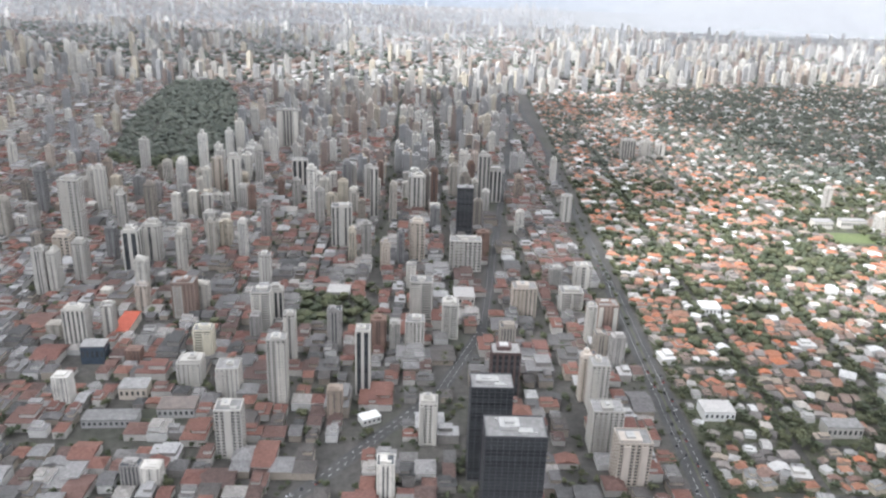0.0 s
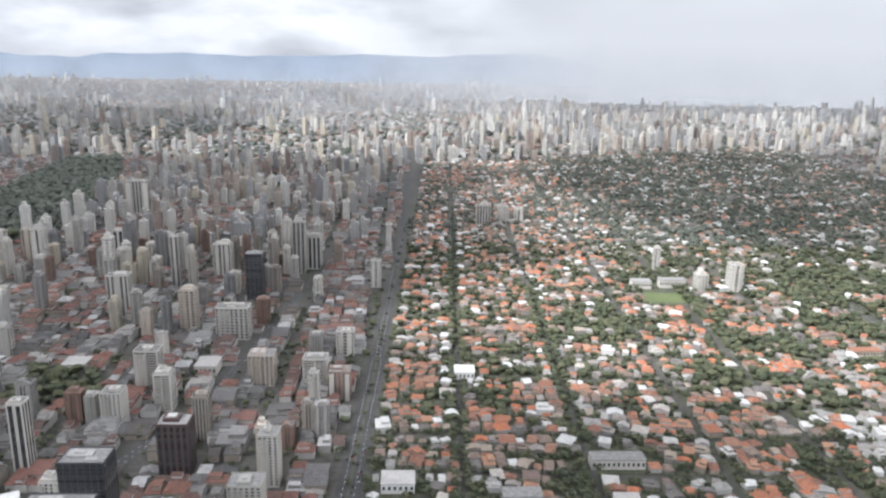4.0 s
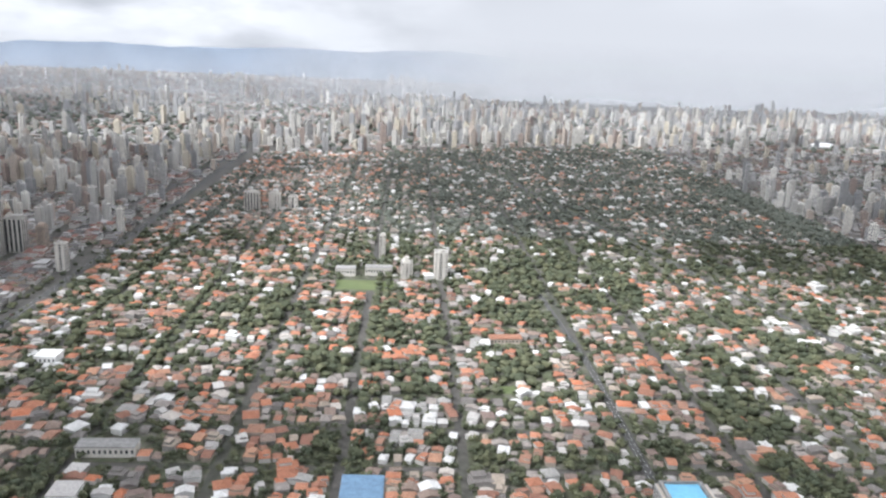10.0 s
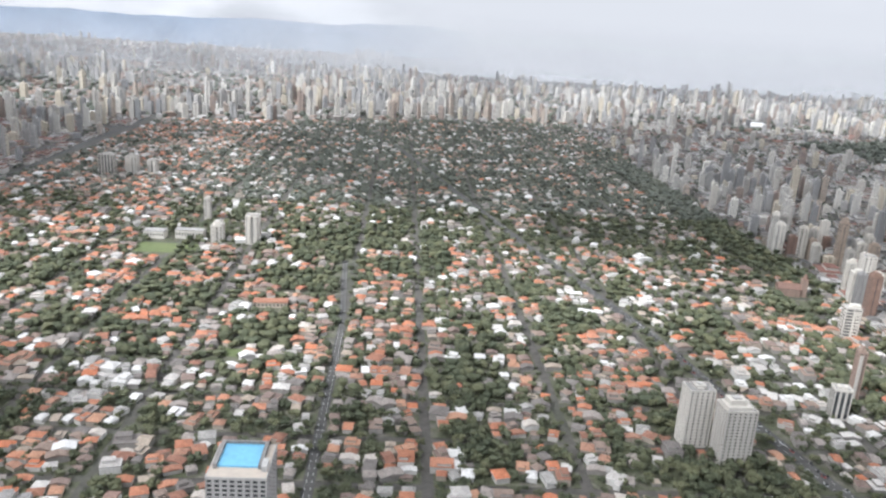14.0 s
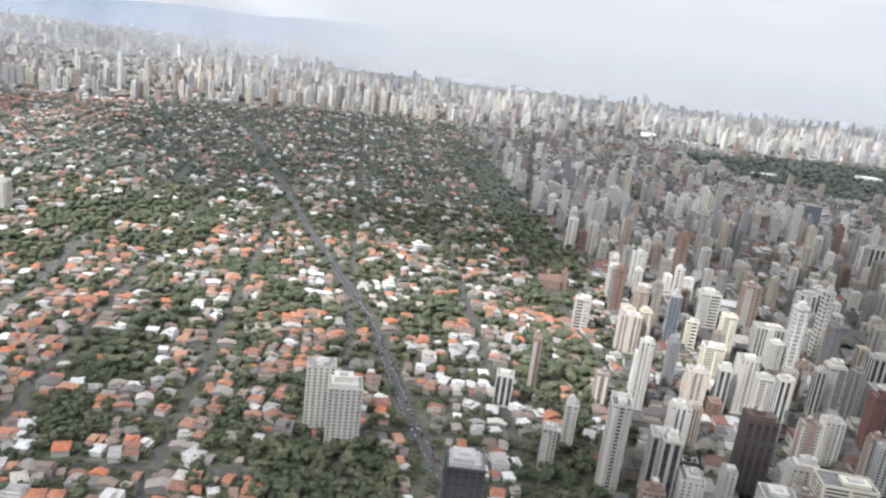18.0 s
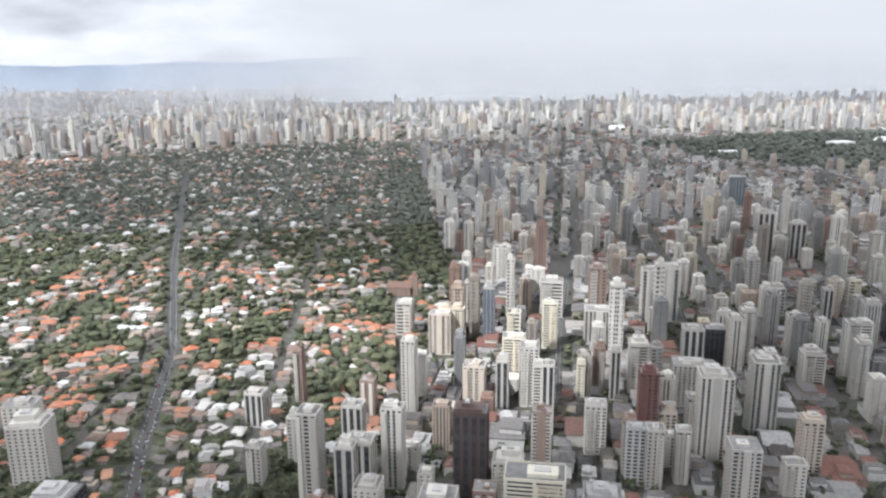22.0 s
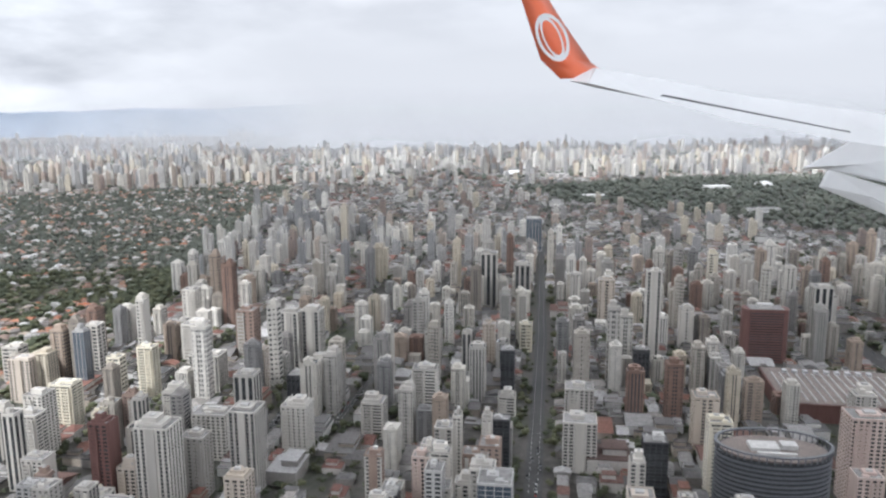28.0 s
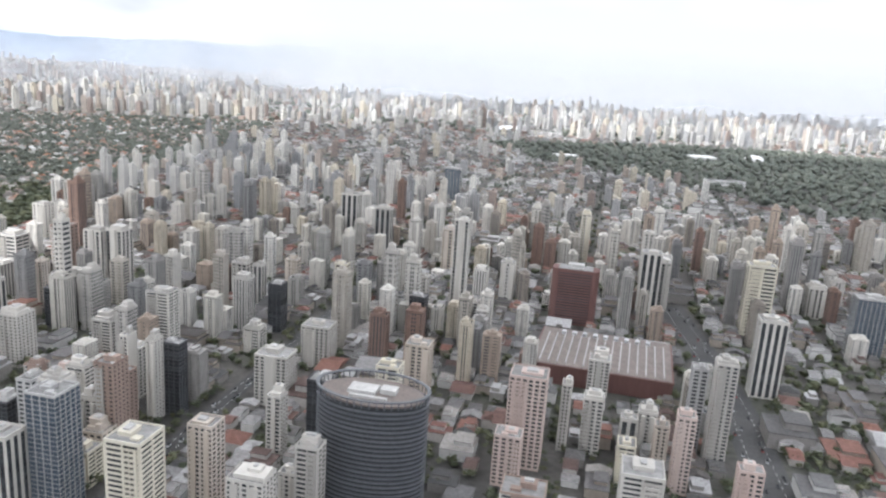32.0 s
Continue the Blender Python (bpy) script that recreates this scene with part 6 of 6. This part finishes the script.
for x, y, s in tree_spots:
    if y > 225 and tree_made < 300 and 100 < x < 1300:
        ob = tagged(new("tree"), "broad leafy green street tree with a short trunk", "tree", "trees of the leafy quarter")
        ob.matrix_world = Matrix.Translation((x, y, 0.1)) @ Matrix.Rotation(rng.uniform(0, 6.3), 4, "Z") @ Matrix.Diagonal((s, s, s * rng.uniform(0.85, 1.2), 1))
        a, b = TREE_PARTS[tree_made % 6]
        part("trunk", a, ob)
        part("crown", b, ob)
        tree_made += 1
    else:
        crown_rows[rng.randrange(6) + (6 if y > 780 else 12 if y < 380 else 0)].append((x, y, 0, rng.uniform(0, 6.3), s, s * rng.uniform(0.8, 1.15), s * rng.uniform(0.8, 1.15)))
near_rows = crown_rows[:6] + crown_rows[12:]
stuff("tree_crowns", FAR_CROWNS[:6] + FAR_CROWNS[12:], near_rows, M["leaves_far"], "green tree crowns between houses and along streets", "trees")
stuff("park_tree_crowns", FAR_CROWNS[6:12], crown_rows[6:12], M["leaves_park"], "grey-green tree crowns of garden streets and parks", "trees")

# ---------- cars on the avenues ----------
CAR_BODY = mesh("car", joined(boxes([(0, 0, 0.14, 2.1, 0.86, 0.32)])), M["car"])
CAR_TOP = mesh("cabin", joined(spread((HIP_ROOF[0] * (1, 1, 0) + np.array([(0, 0, 0)] * 4 + [(0, 0, 1)] * 2), HIP_ROOF[1]), [(0, 0, 0, 0, 1, 1, 1)]), boxes([(-0.08, 0, 0, 1.05, 0.74, 0.3)])), M["glass"])
car_count = 0
for pts, half in AVENUES:
    limit = car_count + (66 if half > 8 else 60 if pts is ROAD_D else 30 if half > 3.5 else 9)
    for (ax, ay), (bx, by) in zip(pts, pts[1:]):
        d = math.hypot(bx - ax, by - ay)
        a = math.atan2(by - ay, bx - ax)
        k = 0.0
        while k < d:
            k += rng.uniform(2.6, 7.5)
            x, y = ax + (bx - ax) * k / d, ay + (by - ay) * k / d
            if 225 < y < 620 and car_count < limit:
                o = rng.choice([-0.72, -0.3, 0.3, 0.72]) * half
                ob = tagged(new("car", CAR_BODY), "small car driving along the avenue", "car", "cars on the avenues")
                ob.matrix_world = pose(x - math.sin(a) * o, y + math.cos(a) * o, 0.20, 0, 0, math.degrees(a))
                part("cabin", CAR_TOP, ob, "dark glazed cabin", (0, 0, 0.46))
                car_count += 1


for i in range(26):
    ob = tagged(new("car", CAR_BODY), "parked car in a paved court", "car", "cars on the avenues")
    ob.matrix_world = pose(688.6 + 1.35 * (i % 13), 241.2 + 7.4 * (i // 13), 0.24, 0, 0, 90 + rng.uniform(-3, 3))
    part("cabin", CAR_TOP, ob, "dark glazed cabin", (0, 0, 0.46))

# ---------- the wing of the aircraft, fixed where the camera sees it at 28 s ---
def plate(points, thick):
    """A flat panel with the given outline, thick along the view."""
    p = np.array(points, float)
    n = len(p)
    v = np.vstack([p, p - (0, 0, thick), [p.mean(axis=0)], [p.mean(axis=0) - (0, 0, thick)]])
    f = [(i, (i + 1) % n, 2 * n, 2 * n) for i in range(n)] + [(n + (i + 1) % n, n + i, 2 * n + 1, 2 * n + 1) for i in range(n)]
    f += [(i, n + i, n + (i + 1) % n, (i + 1) % n) for i in range(n)]
    return v, np.array(f)


def loft(sections, thick):
    """A lens-shaped skin between pairs of edge points."""
    v, f = [], []
    for a, b in sections:
        a, b = np.array(a), np.array(b)
        mid = a * 0.6 + b * 0.4
        v += [a, mid + (0, thick, 0), b, mid - (0, thick, 0)]
    for i in range(len(sections) - 1):
        for k in range(4):
            f.append((4 * i + k, 4 * i + (k + 1) % 4, 4 * i + 4 + (k + 1) % 4, 4 * i + 4 + k))
    f += [(3, 2, 1, 0), (4 * len(sections) - 4, 4 * len(sections) - 3, 4 * len(sections) - 2, 4 * len(sections) - 1)]
    return np.array(v), np.array(f)


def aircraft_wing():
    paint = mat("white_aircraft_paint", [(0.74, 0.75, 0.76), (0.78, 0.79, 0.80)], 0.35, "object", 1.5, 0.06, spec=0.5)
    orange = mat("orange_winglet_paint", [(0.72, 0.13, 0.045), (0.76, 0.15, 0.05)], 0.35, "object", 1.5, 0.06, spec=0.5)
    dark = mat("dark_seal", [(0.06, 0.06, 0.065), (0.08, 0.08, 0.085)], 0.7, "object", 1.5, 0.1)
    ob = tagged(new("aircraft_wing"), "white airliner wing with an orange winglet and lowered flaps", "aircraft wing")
    # held at the camera's 28.0 s pose; points laid out in that one view
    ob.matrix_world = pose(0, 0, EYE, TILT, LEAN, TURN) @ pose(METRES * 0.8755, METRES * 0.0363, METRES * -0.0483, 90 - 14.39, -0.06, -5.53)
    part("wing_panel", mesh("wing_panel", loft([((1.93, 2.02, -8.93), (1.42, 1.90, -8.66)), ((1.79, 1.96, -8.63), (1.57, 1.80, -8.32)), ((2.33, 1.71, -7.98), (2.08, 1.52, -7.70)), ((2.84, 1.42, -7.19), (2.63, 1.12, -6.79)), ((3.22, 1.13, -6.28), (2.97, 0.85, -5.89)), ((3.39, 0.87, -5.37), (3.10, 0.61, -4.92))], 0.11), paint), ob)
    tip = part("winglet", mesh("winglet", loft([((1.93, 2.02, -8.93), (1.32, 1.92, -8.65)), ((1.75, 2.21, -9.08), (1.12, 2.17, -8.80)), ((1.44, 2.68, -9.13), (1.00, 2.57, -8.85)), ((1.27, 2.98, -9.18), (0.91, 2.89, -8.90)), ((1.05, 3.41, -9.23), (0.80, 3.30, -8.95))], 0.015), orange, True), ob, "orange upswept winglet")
    for k, (rx, ry) in enumerate(((0.17, 0.29), (0.10, 0.26))):
        a = np.linspace(0, 2 * math.pi, 32, endpoint=False)
        ring = []
        for q in (1.0, 0.82):
            x, y = rx * q * np.cos(a), ry * q * np.sin(a)
            c, t = math.cos(0.42), math.sin(0.42)
            ring.append(np.c_[x * c - y * t + 1.24, x * t + y * c + 2.40, np.full(32, -8.70 - 0.01 * k)])
        part("oval_mark", mesh("oval_mark", (np.vstack(ring), np.array([(i, (i + 1) % 32, 32 + (i + 1) % 32, 32 + i) for i in range(32)])), paint), tip, "white oval ring on the winglet")
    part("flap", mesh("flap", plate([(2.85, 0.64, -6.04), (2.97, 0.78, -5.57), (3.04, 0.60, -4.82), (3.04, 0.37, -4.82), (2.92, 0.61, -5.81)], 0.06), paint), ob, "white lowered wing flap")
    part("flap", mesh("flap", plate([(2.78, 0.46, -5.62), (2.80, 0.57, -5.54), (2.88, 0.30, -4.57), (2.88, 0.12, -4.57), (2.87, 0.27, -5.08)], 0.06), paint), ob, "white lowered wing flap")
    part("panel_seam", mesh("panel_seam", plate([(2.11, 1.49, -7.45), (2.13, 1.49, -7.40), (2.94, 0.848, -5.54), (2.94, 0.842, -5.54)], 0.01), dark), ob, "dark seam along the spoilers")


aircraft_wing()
